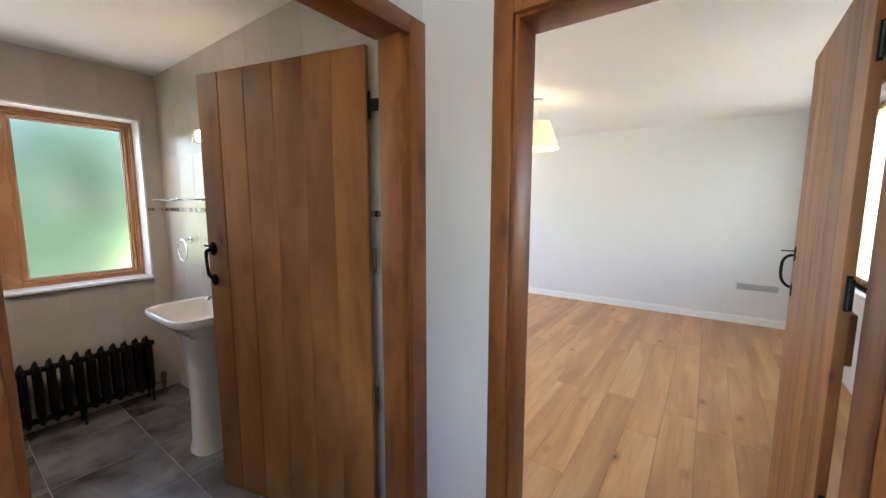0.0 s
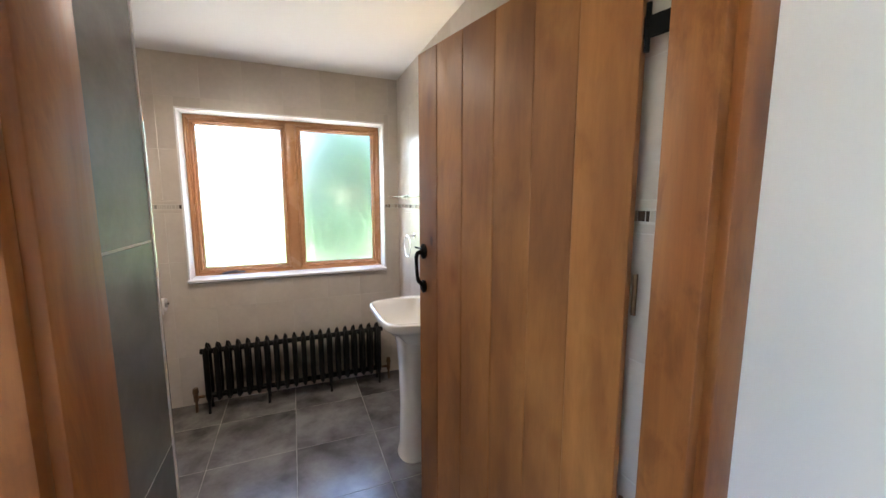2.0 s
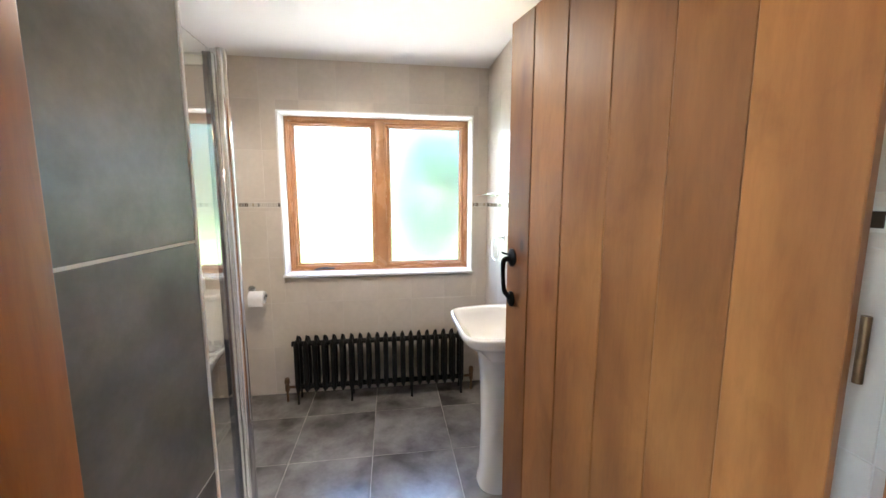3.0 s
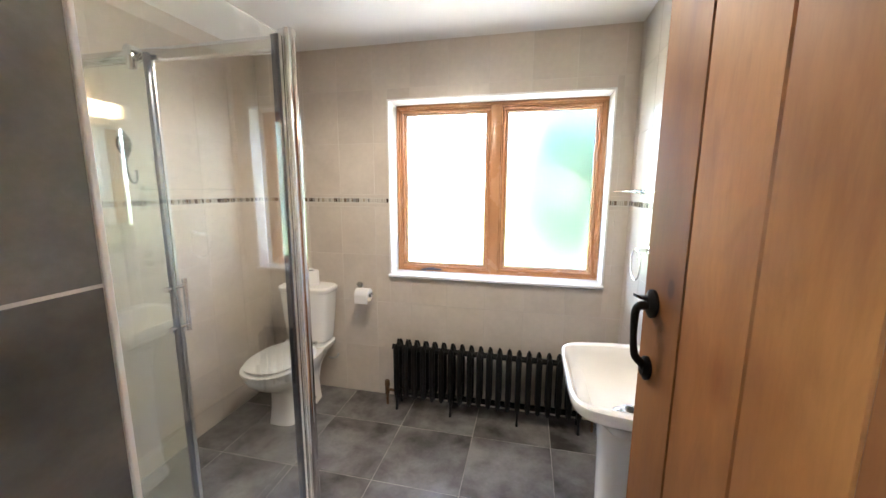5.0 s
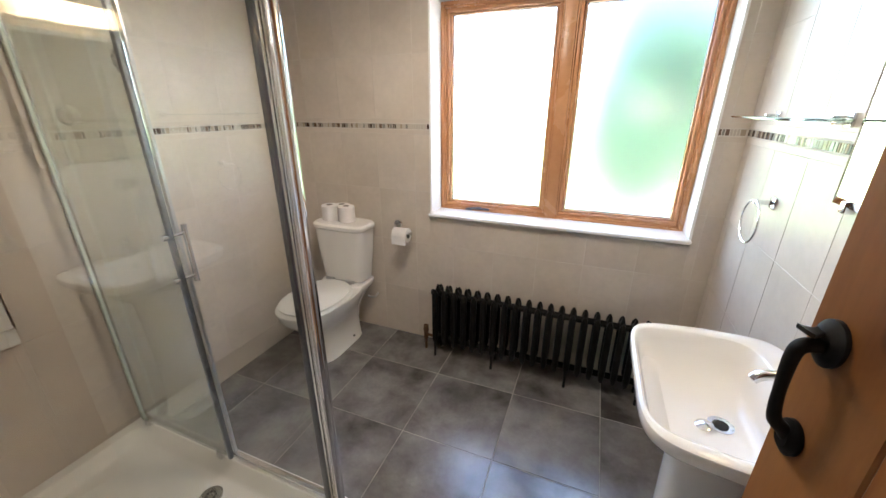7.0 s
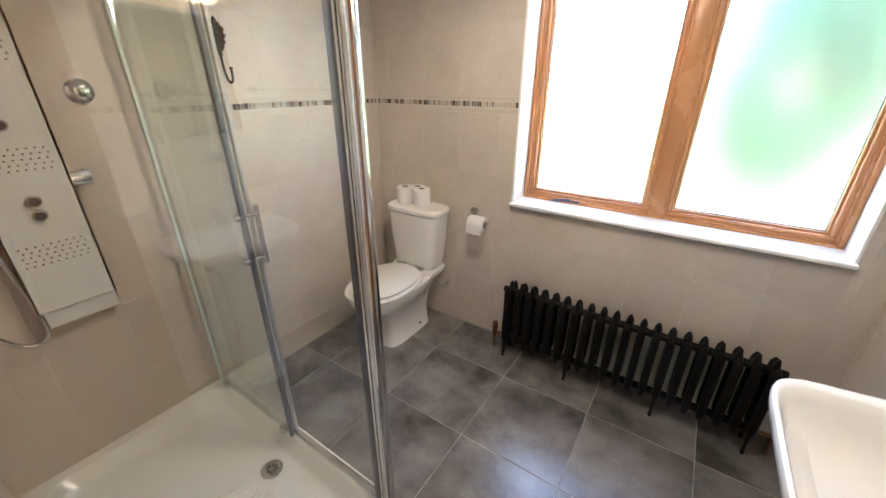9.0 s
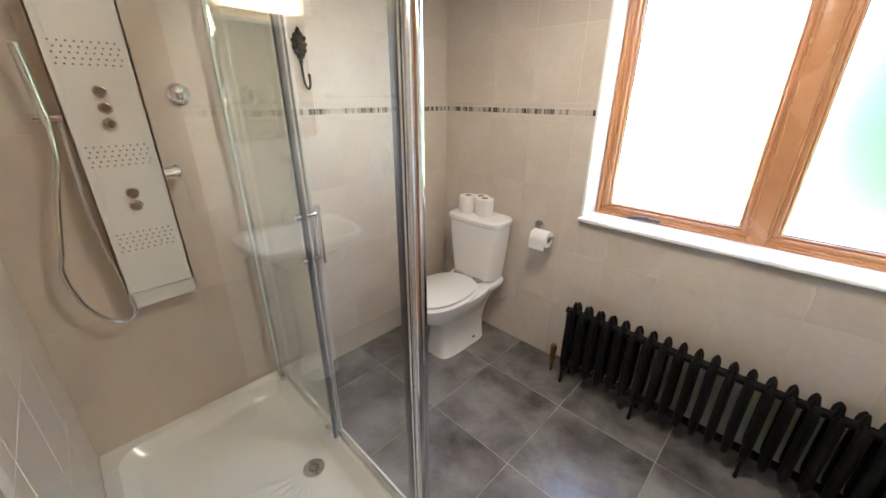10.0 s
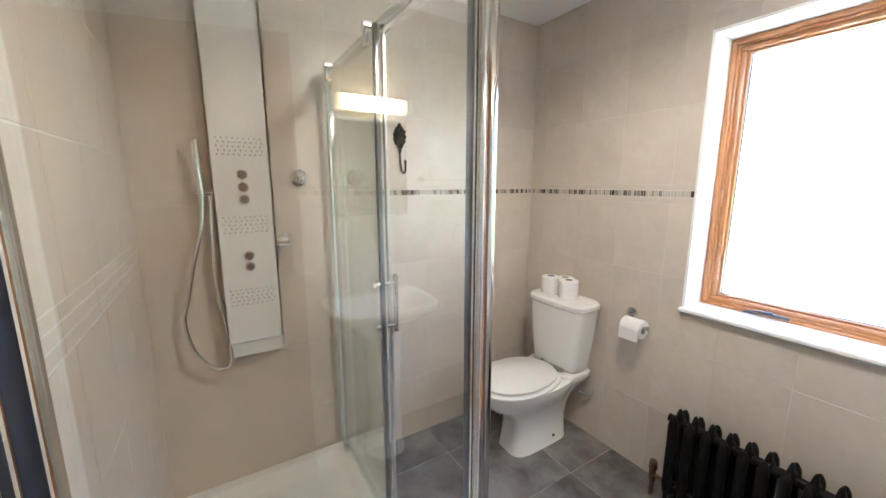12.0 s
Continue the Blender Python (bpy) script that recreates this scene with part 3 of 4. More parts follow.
# ---- radiator ----
def radiator():
    n, x0, pitch = 20, -0.288, 0.061
    ob = thing("radiator", (0, 3.243, 0), "low black cast-iron column radiator on small feet under the window", "radiator")
    for i in range(n):
        x = x0 + i * pitch
        b = bm_new()
        for y in (-0.046, 0.046):
            loft(b, [oval(x, y, z, rx, ry, 2.4, 14) for z, rx, ry in ((0.085, 0.006, 0.01), (0.1, 0.015, 0.018), (0.13, 0.0175, 0.022), (0.37, 0.0175, 0.022), (0.4, 0.018, 0.024), (0.42, 0.015, 0.019), (0.436, 0.007, 0.01), (0.44, 0.003, 0.004))])
        for z, up in ((0.1, -1), (0.402, 1)):
            loft(b, [[(x + hx * c, y, z + up * hz * 0.3 + hz * sn) for c, sn in [(math.cos(2 * math.pi * k / 14), math.sin(2 * math.pi * k / 14)) for k in range(14)]]
                     for y, hx, hz in ((-0.05, 0.011, 0.016), (-0.03, 0.013, 0.017), (-0.012, 0.016, 0.023), (0.012, 0.016, 0.023), (0.03, 0.013, 0.017), (0.05, 0.011, 0.016))])
        loft(b, [oval(x, 0, z, rx, ry, 2.0, 14) for z, rx, ry in ((0.405, 0.015, 0.03), (0.43, 0.011, 0.022), (0.446, 0.008, 0.015), (0.456, 0.005, 0.008), (0.46, 0.002, 0.003))])
        if i in (0, 6, 13, 19):
            for y in (-0.046, 0.046):
                loft(b, [oval(x, y * k, z, r, r * 1.2, 2.0, 12) for z, r, k in ((0.0, 0.008, 1.12), (0.006, 0.009, 1.12), (0.03, 0.0065, 1.06), (0.07, 0.009, 1.0), (0.1, 0.013, 1.0))])
        part("section", b, CAST, ob)
    for z in (0.1, 0.402):
        part("header_pipe", tube(bm_new(), (x0 - 0.024, 0, z), (x0 + (n - 1) * pitch + 0.024, 0, z), 0.0175, seg=18), CAST, ob)
    for x in (x0 - 0.04, x0 + (n - 1) * pitch + 0.02):
        part("end_plug", tube(bm_new(), (x, 0, 0.402), (x + 0.02, 0, 0.402), 0.019, seg=6), CAST, ob)
    for s, x in ((-1, x0 - 0.03), (1, x0 + (n - 1) * pitch + 0.03)):
        b = bm_new()
        tube(b, (x, 0, 0.1), (x + s * 0.055, 0, 0.1), 0.009, seg=12)
        tube(b, (x + s * 0.055, 0, 0.0), (x + s * 0.055, 0, 0.12), 0.009, seg=12)
        tube(b, (x + s * 0.055, 0, 0.075), (x + s * 0.055, 0, 0.125), 0.015, seg=12)
        tube(b, (x + s * 0.055, 0, 0.13), (x + s * 0.055, 0, 0.165), 0.019, 0.015, seg=10)
        part("valve", b, BRASS, ob, "aged brass radiator valve")
    for piece in ob.children:
        for v in piece.data.vertices:
            v.co.z *= 1.05


radiator()


# ---- basin ----
def basin():
    ob = thing("basin", (R, 2.31, 0), "white ceramic pedestal basin with chrome mixer tap on tiled wall", "basin")
    Z = 0.845

    def ring(z, inset, front=0.0):
        """Rounded outline, straight at the wall, narrower at the front."""
        pts = []
        n = 48
        for k in range(n):
            a = 2 * math.pi * k / n
            c, s = math.cos(a), math.sin(a)
            u = math.copysign(abs(c) ** (2 / 6), c)
            v = math.copysign(abs(s) ** (2 / 6), s)
            half = (0.278 - inset) * (1 - 0.1 * max(0, -u))
            x = -0.212 + (0.207 - inset) * u - front * max(0, -u)
            pts.append((x, v * half, z))
        return pts

    rings = [ring(Z - 0.15, 0.13), ring(Z - 0.12, 0.105), ring(Z - 0.085, 0.07), ring(Z - 0.06, 0.036), ring(Z - 0.045, 0.012), ring(Z - 0.034, 0.003), ring(Z - 0.012, 0.0), ring(Z - 0.004, 0.002), ring(Z, 0.009)]

    def bowl(z, k, cx=-0.245):
        return [(cx + (p[0] + 0.212) * k * 0.78, p[1] * k * 0.86, z) for p in ring(z, 0.0)]

    rings += [bowl(Z - 0.001, 1.02), bowl(Z - 0.005, 0.99), bowl(Z - 0.03, 0.94, -0.243), bowl(Z - 0.06, 0.88, -0.24), bowl(Z - 0.085, 0.8, -0.235), bowl(Z - 0.105, 0.68, -0.225),
              bowl(Z - 0.118, 0.52, -0.21), bowl(Z - 0.125, 0.33, -0.2), bowl(Z - 0.129, 0.12, -0.195)]
    part("bowl", loft(bm_new(), rings), CERAMIC, ob)
    b = bm_new()
    loft(b, [[(-0.2 + x * f, y * f, z) for x, y in [(0.1 * math.copysign(abs(math.cos(a)) ** 0.8, math.cos(a)), 0.098 * math.copysign(abs(math.sin(a)) ** 0.8, math.sin(a))) for a in [2 * math.pi * k / 32 for k in range(32)]]]
             for z, f in ((0.0, 1.04), (0.02, 1.02), (0.06, 0.92), (0.3, 0.86), (0.55, 0.92), (0.66, 1.02), (0.707, 1.15))])
    part("pedestal", b, CERAMIC, ob)
    b = bm_new()
    tube(b, (-0.06, 0, Z - 0.004), (-0.06, 0, Z + 0.06), 0.022, 0.019)
    sweep(b, curve_points([(-0.06, 0, Z + 0.045), (-0.1, 0, Z + 0.055), (-0.15, 0, Z + 0.045), (-0.165, 0, Z + 0.03)], 5), 0.013)
    t = part("mixer_tap", b, CHROME, ob, "chrome mixer tap")
    b = bm_new()
    lathe(b, [(0.02, Z + 0.06), (0.022, Z + 0.075), (0.014, Z + 0.088), (0.002, Z + 0.09)], 20, (-0.06, 0))
    sweep(b, [(-0.06, 0, Z + 0.082), (-0.1, 0, Z + 0.1), (-0.125, 0, Z + 0.108)], [0.008, 0.006, 0.005])
    part("lever", b, CHROME, t)
    b = lathe(bm_new(), [(0.03, Z - 0.13), (0.03, Z - 0.126), (0.019, Z - 0.1275)], 24, (-0.195, 0))
    part("waste", b, CHROME, ob, "chrome waste ring")
    # solid disc, the shade inside the waste given as dark colour
    part("plug_hole_disc", lathe(bm_new(), [(0.018, Z - 0.1275), (0.018, Z - 0.1255), (0.001, Z - 0.1255)], 20, (-0.195, 0)), DARK, ob, "dark disc standing for the shaded plug hole")
    b = tube(bm_new(), (-0.098, 0, Z - 0.055), (-0.091, 0, Z - 0.052), 0.014)
    part("overflow", b, CHROME, ob, "chrome overflow ring")
    b = lathe(bm_new(), [(0.004, 0.0), (0.02, 0.002), (0.021, 0.006), (0.012, 0.01), (0.002, 0.011)], 24)
    bmesh.ops.transform(b, matrix=pose(-0.236, -0.022, Z - 0.1265, 0, -12, 0), verts=b.verts)
    part("plug", b, CHROME, ob, "chrome basin plug lying beside the waste")


basin()


# ---- toilet ----
def toilet():
    cx = -0.95
    ob = thing("toilet", (cx, W, 0), "white ceramic close-coupled toilet with lid closed beside the wall corner", "toilet")
    b = bm_new()
    loft(b, [oval(0, yc, z, rx, ry, p, 40) for z, yc, rx, ry, p in (
        (0.0, -0.305, 0.1, 0.2, 4.2), (0.015, -0.305, 0.097, 0.197, 4.2), (0.1, -0.3, 0.092, 0.19, 4.0), (0.19, -0.3, 0.092, 0.19, 3.6), (0.225, -0.308, 0.1, 0.205, 3.2),
        (0.26, -0.33, 0.118, 0.24, 2.8), (0.3, -0.355, 0.146, 0.28, 2.5), (0.34, -0.37, 0.168, 0.303, 2.35), (0.365, -0.37, 0.18, 0.318, 2.3), (0.398, -0.37, 0.184, 0.323, 2.3))])
    part("pan", b, CERAMIC, ob)
    b = bm_new()
    loft(b, [oval(0, yc, z, rx, ry, 4, 32) for z, yc, rx, ry in (
        (0.15, -0.16, 0.078, 0.04), (0.22, -0.155, 0.082, 0.052), (0.27, -0.145, 0.092, 0.075), (0.31, -0.13, 0.112, 0.1), (0.345, -0.122, 0.138, 0.113),
        (0.37, -0.12, 0.157, 0.118), (0.38, -0.12, 0.163, 0.119), (0.402, -0.12, 0.165, 0.119), (0.41, -0.12, 0.16, 0.114))])
    part("cistern_platform", b, CERAMIC, ob)
    b = bm_new()
    loft(b, [oval(0, -0.105 - s, z, rx, ry, 5, 40) for z, rx, ry, s in ((0.412, 0.138, 0.07, 0), (0.424, 0.15, 0.08, 0), (0.6, 0.17, 0.094, 0), (0.768, 0.184, 0.1, 0))])
    part("cistern", b, CERAMIC, ob)
    b = bm_new()
    loft(b, [oval(0, -0.106, z, rx, ry, 4.5, 40) for z, rx, ry in ((0.77, 0.188, 0.1), (0.777, 0.195, 0.105), (0.797, 0.195, 0.105), (0.808, 0.184, 0.095))])
    part("cistern_lid", b, CERAMIC, ob)
    part("flush_button", lathe(bm_new(), [(0.022, 0.807), (0.022, 0.812), (0.018, 0.814)], 24, (0.0, -0.1)), CHROME, ob, "chrome flush button")
    for nm, z, k in (("seat_ring", 0.399, 1.02), ("seat_lid", 0.4205, 0.94)):
        b = bm_new()
        loft(b, [oval(0, -0.445, z + dz, 0.184 * k * f, 0.248 * k * f, 2.25, 44) for dz, f in ((0, 0.96), (0.005, 1.0), (0.013, 1.0), (0.018, 0.95))])
        part(nm, b, PLASTIC, ob, "white plastic toilet " + ("seat" if nm == "seat_ring" else "lid"))
    for x in (-0.075, 0.075):
        b = tube(bm_new(), (x - 0.03, -0.205, 0.43), (x + 0.03, -0.205, 0.43), 0.011)
        tube(b, (x, -0.205, 0.4), (x, -0.205, 0.43), 0.009)
        part("seat_hinge", b, STEEL, ob, "grey metal seat hinge")
    b = bm_new()
    sweep(b, curve_points([(0.1, -0.05, 0.26), (0.12, -0.04, 0.25), (0.15, -0.03, 0.255), (0.155, -0.001, 0.27)], 5), 0.007)
    part("supply_pipe", b, STEEL, ob, "thin metal supply pipe")
    part("floor_bolt", tube(bm_new(), (0.088, -0.24, 0.05), (0.1, -0.24, 0.05), 0.007), DARK, ob, "dark fixing hole")


toilet()


def roll(at, turn_axis, label, group="spare toilet rolls"):
    ob = thing("toilet_roll", at, label, "toilet roll", group)
    b = lathe(bm_new(), [(0.02, 0.0), (0.048, 0.0), (0.052, 0.003), (0.052, 0.097), (0.048, 0.1), (0.02, 0.1)], 32)
    part("paper", b, PAPER, ob)
    part("cardboard_core", lathe(bm_new(), [(0.0198, 0.001), (0.0198, 0.1012), (0.0178, 0.1012), (0.0178, 0.1004)], 20), CARD, ob, "grey cardboard core")
    # disc closing the core, its inner shade given as dark colour
    part("core_shade_disc", lathe(bm_new(), [(0.0176, 0.1002), (0.0176, 0.1006), (0.001, 0.1006)], 20), NOZZLE, ob, "dark disc standing for the shaded hollow of the core")
    return ob


roll((-1.045, W - 0.11, 0.808), 0, "fresh white toilet roll standing on the cistern lid")
roll((-0.925, W - 0.1, 0.808), 0, "white toilet roll standing on the cistern lid")
roll((-0.99, W - 0.055, 0.803), 0, "white toilet roll tucked behind two others on the cistern")


def roll_holder():
    ob = thing("toilet_roll_holder", (-0.575, W, 0.8), "wall holder with a part-used white toilet roll", "toilet roll holder")
    b = tube(bm_new(), (-0.03, 0, 0), (-0.03, -0.012, 0), 0.026, seg=24)
    sweep(b, curve_points([(-0.03, -0.01, 0), (-0.03, -0.05, 0.0), (-0.03, -0.068, -0.012), (-0.02, -0.07, -0.03), (0.02, -0.07, -0.035), (0.085, -0.07, -0.035)], 5), 0.006)
    tube(b, (0.08, -0.07, -0.035), (0.092, -0.07, -0.035), 0.011)
    part("arm", b, CHROME, ob, "chrome wall arm")
    b = bm_new()
    rings = []
    for r, x in ((0.02, -0.025), (0.043, -0.025), (0.045, -0.022), (0.045, 0.068), (0.043, 0.071), (0.02, 0.071)):
        rings.append([(x, -0.07 + r * math.cos(a), -0.047 + r * math.sin(a)) for a in [2 * math.pi * k / 28 for k in range(28)]])
    loft(b, rings, False, False)
    box(b, -0.024, 0.07, -0.1155, -0.114, -0.1, -0.045)
    part("paper", b, PAPER, ob, "white toilet paper with a loose end")


roll_holder()


# ---- towel ring, glass shelf, mirror and lamp on the basin wall ----
def towel_ring():
    ob = thing("towel_ring", (R, 2.925, 1.184), "chrome towel ring on the tiled basin wall", "towel ring")
    b = box(bm_new(), -0.008, 0, -0.02, 0.02, -0.02, 0.02, 0.003)
    box(b, -0.06, -0.006, -0.007, 0.007, -0.007, 0.007, 0.002)
    part("bracket", b, CHROME, ob)
    b = bm_new()
    sweep(b, [(-0.055, 0.075 * math.sin(a), -0.07 + 0.075 * math.cos(a)) for a in [2 * math.pi * k / 40 for k in range(40)]], 0.004, 10, True)
    part("ring", b, CHROME, ob)


towel_ring()


def glass_shelf():
    ob = thing("glass_shelf", (R, 2.62, 1.455), "narrow glass shelf with chrome brackets above the towel ring", "shelf")
    part("shelf_pane", box(bm_new(), -0.135, -0.012, 0.0, 0.51, 0, 0.006, 0.001), GLASS_GREEN, ob, "greenish glass shelf pane").visible_shadow = False
    for y in (0.035, 0.475):
        b = box(bm_new(), -0.01, 0, y - 0.018, y + 0.018, -0.014, 0.022, 0.003)
        box(b, -0.045, -0.009, y - 0.01, y + 0.01, -0.008, -0.001, 0.002)
        box(b, -0.045, -0.009, y - 0.01, y + 0.01, 0.007, 0.014, 0.002)
        part("bracket", b, CHROME, ob)


glass_shelf()


def mirror():
    ob = thing("mirror", (R - 0.012, 2.345, 1.268), "frameless wall mirror held by chrome clips above the basin", "mirror")
    part("mirror_backing", box(bm_new(), -0.012, 0.011, -0.2, 0.2, 0.006, 0.49, 0.001), PLASTIC, ob)
    e, t = 0.018, 0.004
    b = loft(bm_new(), [[(x, s * (0.212 - i), z) for s, z in ((-1, i), (1, i), (1, 0.5 - i), (-1, 0.5 - i))] for x, i in ((-0.0122, 0.0), (-0.0145, 0.0), (-0.0145 - t, e))])
    part("mirror_pane", b, MIRROR, ob, "silvered mirror pane with bevelled edge", smooth=False)
    for y in (-0.15, 0.15):
        part("mirror_clip", box(bm_new(), -0.024, 0.0, y - 0.012, y + 0.012, -0.014, 0.014, 0.004), CHROME, ob, "chrome mirror clip")


mirror()


def mirror_lamp():
    ob = thing("wall_lamp", (R, 2.35, 1.835), "lit tubular wall lamp above the mirror with a warm glow", "wall lamp")
    part("back_plate", box(bm_new(), -0.03, 0, -0.23, 0.23, -0.04, 0.04, 0.006), GLOSS_WHITE, ob)
    part("diffuser", box(bm_new(), -0.085, -0.0305, -0.195, 0.195, -0.036, 0.036, 0.02, 4), TUBE, ob, "glowing warm white diffuser")
    for y in (-0.223, 0.196):
        part("end_cap", box(bm_new(), -0.085, -0.0305, y, y + 0.027, -0.037, 0.037, 0.008), GLOSS_WHITE, ob)


mirror_lamp()


def downlight():
    ob = thing("ceiling_light", (-0.04, 2.42, CEILING), "small round lit ceiling light in the bathroom", "ceiling light")
    part("bezel", lathe(bm_new(), [(0.05, 0.0), (0.05, -0.004), (0.044, -0.008), (0.036, -0.006)], 32), GLOSS_WHITE, ob)
    part("lens", lathe(bm_new(), [(0.036, -0.0062), (0.034, -0.009), (0.002, -0.011)], 28), SPOT, ob, "glowing lens")


downlight()


# ---- shower ----
TX0, TX1, TY0, TY1, TZ = L, -0.195, 1.363, 2.13, 0.12
XG, YG = -0.222, 2.1


def tray():
    ob = thing("shower_tray", (L, TY0, 0), "white acrylic shower tray in the tiled corner", "shower tray")
    w, d = TX1 - TX0, TY1 - TY0

    def rr(ins, z, n=10):
        r = max(0.02, 0.09 - ins * 0.2)
        x0, x1, y0, y1 = ins, w - ins, ins, d - ins
        out = []
        for cx, cy, a0 in ((x1 - r, y1 - r, 0), (x0 + r, y1 - r, 90), (x0 + r, y0 + r, 180), (x1 - r, y0 + r, 270)):
            for k in range(n + 1):
                a = radians(a0 + 90 * k / n)
                out.append((cx + r * math.cos(a), cy + r * math.sin(a), z))
        return out

    def sq(ins, z, n=10):
        x0, x1, y0, y1, r = ins, w - ins, ins, d - ins, 0.006
        out = []
        for cx, cy, a0 in ((x1 - r, y1 - r, 0), (x0 + r, y1 - r, 90), (x0 + r, y0 + r, 180), (x1 - r, y0 + r, 270)):
            for k in range(n + 1):
                a = radians(a0 + 90 * k / n)
                out.append((cx + r * math.cos(a), cy + r * math.sin(a), z))
        return out

    b = loft(bm_new(), [sq(0.0, 0.0), sq(0.0, TZ - 0.006), sq(0.005, TZ), rr(0.05, TZ), rr(0.056, TZ - 0.006), rr(0.085, TZ - 0.045), rr(0.1, TZ - 0.055), rr(0.16, TZ - 0.058)])
    part("tray_body", b, TRAY, ob)
    dx, dy = -0.725 - L, 1.963 - TY0
    part("drain", lathe(bm_new(), [(0.042, TZ - 0.058), (0.042, TZ - 0.054), (0.034, TZ - 0.052), (0.002, TZ - 0.052)], 28, (dx, dy)), CHROME, ob, "round chrome drain cover")
    b = bm_new()
    for i in range(8):
        a = i * math.pi / 4
        tube(b, (dx + 0.017 * math.cos(a), dy + 0.017 * math.sin(a), TZ - 0.053), (dx + 0.017 * math.cos(a), dy + 0.017 * math.sin(a), TZ - 0.0512), 0.005, seg=10)
    # solid dots on the cover, coloured dark for the shade in its holes
    part("drain_hole_discs", b, DARK, ob, "dark discs standing for the shaded drain holes")
    b = bm_new()
    for i in range(7):
        a = radians(250 + i * 13)
        p0 = Vector((dx + 0.07 * math.cos(a), dy + 0.07 * math.sin(a), TZ - 0.0585))
        p1 = Vector((dx + 0.3 * math.cos(a), dy + 0.3 * math.sin(a), TZ - 0.0585))
        sweep(b, [p0, p0.lerp(p1, 0.5), p1], [0.003, 0.007, 0.003], 8)
    part("grip_ribs", b, TRAY, ob)


tray()


def enclosure():
    ob = thing("shower_enclosure", (XG, YG, TZ), "chrome-framed glass shower enclosure with its sliding door pushed open", "shower enclosure")
    top = 1.93 - TZ
    g = part("side_pane", box(bm_new(), -0.003, 0.003, TY0 - YG + 0.035, -0.02, 0.012, top - 0.01), GLASS, ob, "large clear side pane", smooth=False)
    g.visible_shadow = False
    b = bm_new()
    box(b, -0.018, 0.018, TY0 - YG + 0.001, TY0 - YG + 0.046, 0.001, top, 0.004)
    wp = part("wall_profile", b, SEAL, ob, "dark navy wall profile with chrome edges")
    for y0, y1 in ((0.014, 0.021), (0.043, 0.05)):
        part("edge_strip", box(bm_new(), -0.021, 0.021, TY0 - YG + y0, TY0 - YG + y1, 0.002, top, 0.002), CHROME, wp)
    b = bm_new()
    box(b, -0.016, 0.012, -0.018, 0.014, 0.001, top + 0.012, 0.006)
    tube(b, (0.016, 0.0, 0.002), (0.016, 0.0, top + 0.012), 0.019, seg=32)
    c = part("corner_post", b, CHROME, ob, "polished chrome corner post")
    part("seal_strip", box(bm_new(), -0.046, -0.0165, -0.014, 0.01, 0.005, top, 0.003), SEAL, c, "dark rubber seal")
    w = L - XG
    part("top_rail", box(bm_new(), w + 0.001, -0.028, -0.014, 0.016, top - 0.045, top - 0.005, 0.004), CHROME, ob, "polished top rail")
    part("bottom_rail", box(bm_new(), w + 0.001, -0.028, -0.01, 0.014, 0.002, 0.018, 0.003), CHROME, ob, "low chrome bottom rail")
    part("bottom_rail", box(bm_new(), -0.008, 0.008, TY0 - YG + 0.0505, -0.02, 0.001, 0.013, 0.002), CHROME, ob, "low chrome bottom rail")
    part("wall_profile", box(bm_new(), w + 0.001, w + 0.03, -0.012, 0.013, 0.019, top - 0.046, 0.003), CHROME, ob)
    g = part("fixed_pane", box(bm_new(), w + 0.03, -0.53, 0.004, 0.01, 0.019, top - 0.046), GLASS, ob, "fixed clear pane", smooth=False)
    g.visible_shadow = False
    part("pane_edge", box(bm_new(), -0.53, -0.515, 0.001, 0.013, 0.019, top - 0.046, 0.002), STEEL, ob)
    d = part("sliding_door", box(bm_new(), w + 0.075, -0.506, -0.03, -0.024, 0.03, top - 0.03), DOOR_GLASS, ob, "green-tinted sliding door pane", smooth=False)
    d.visible_shadow = False
    for x in (w + 0.06, -0.512):
        pale = x < -0.8
        part("door_stile", box(bm_new(), x, x + 0.018, -0.036, -0.019, 0.025, top - 0.025, 0.004), PALE_SEAL if pale else DARK_STEEL, d, "pale green translucent edge seal" if pale else "dull grey metal door stile")
    for x in (w + 0.1, -0.56):
        b = tube(bm_new(), (x, -0.045, top - 0.018), (x, -0.012, top - 0.018), 0.018, seg=20)
        box(b, x - 0.014, x + 0.014, -0.042, -0.022, top - 0.075, top - 0.02, 0.003)
        part("roller", b, CHROME, d, "chrome roller clamp")
        part("guide_foot", box(bm_new(), x - 0.014, x + 0.014, -0.042, -0.015, 0.006, 0.04, 0.004), CHROME, d)
    b = bm_new()
    tube(b, (-0.502, 0.02, 0.81), (-0.502, 0.02, 1.012), 0.009, seg=14)
    for z in (0.835, 0.985):
        tube(b, (-0.502, -0.05, z), (-0.502, 0.02, z), 0.006, seg=14)
        tube(b, (-0.502, -0.055, z), (-0.502, -0.042, z), 0.011, seg=16)
    part("door_handle", b, CHROME, d, "chrome bar handle")


enclosure()


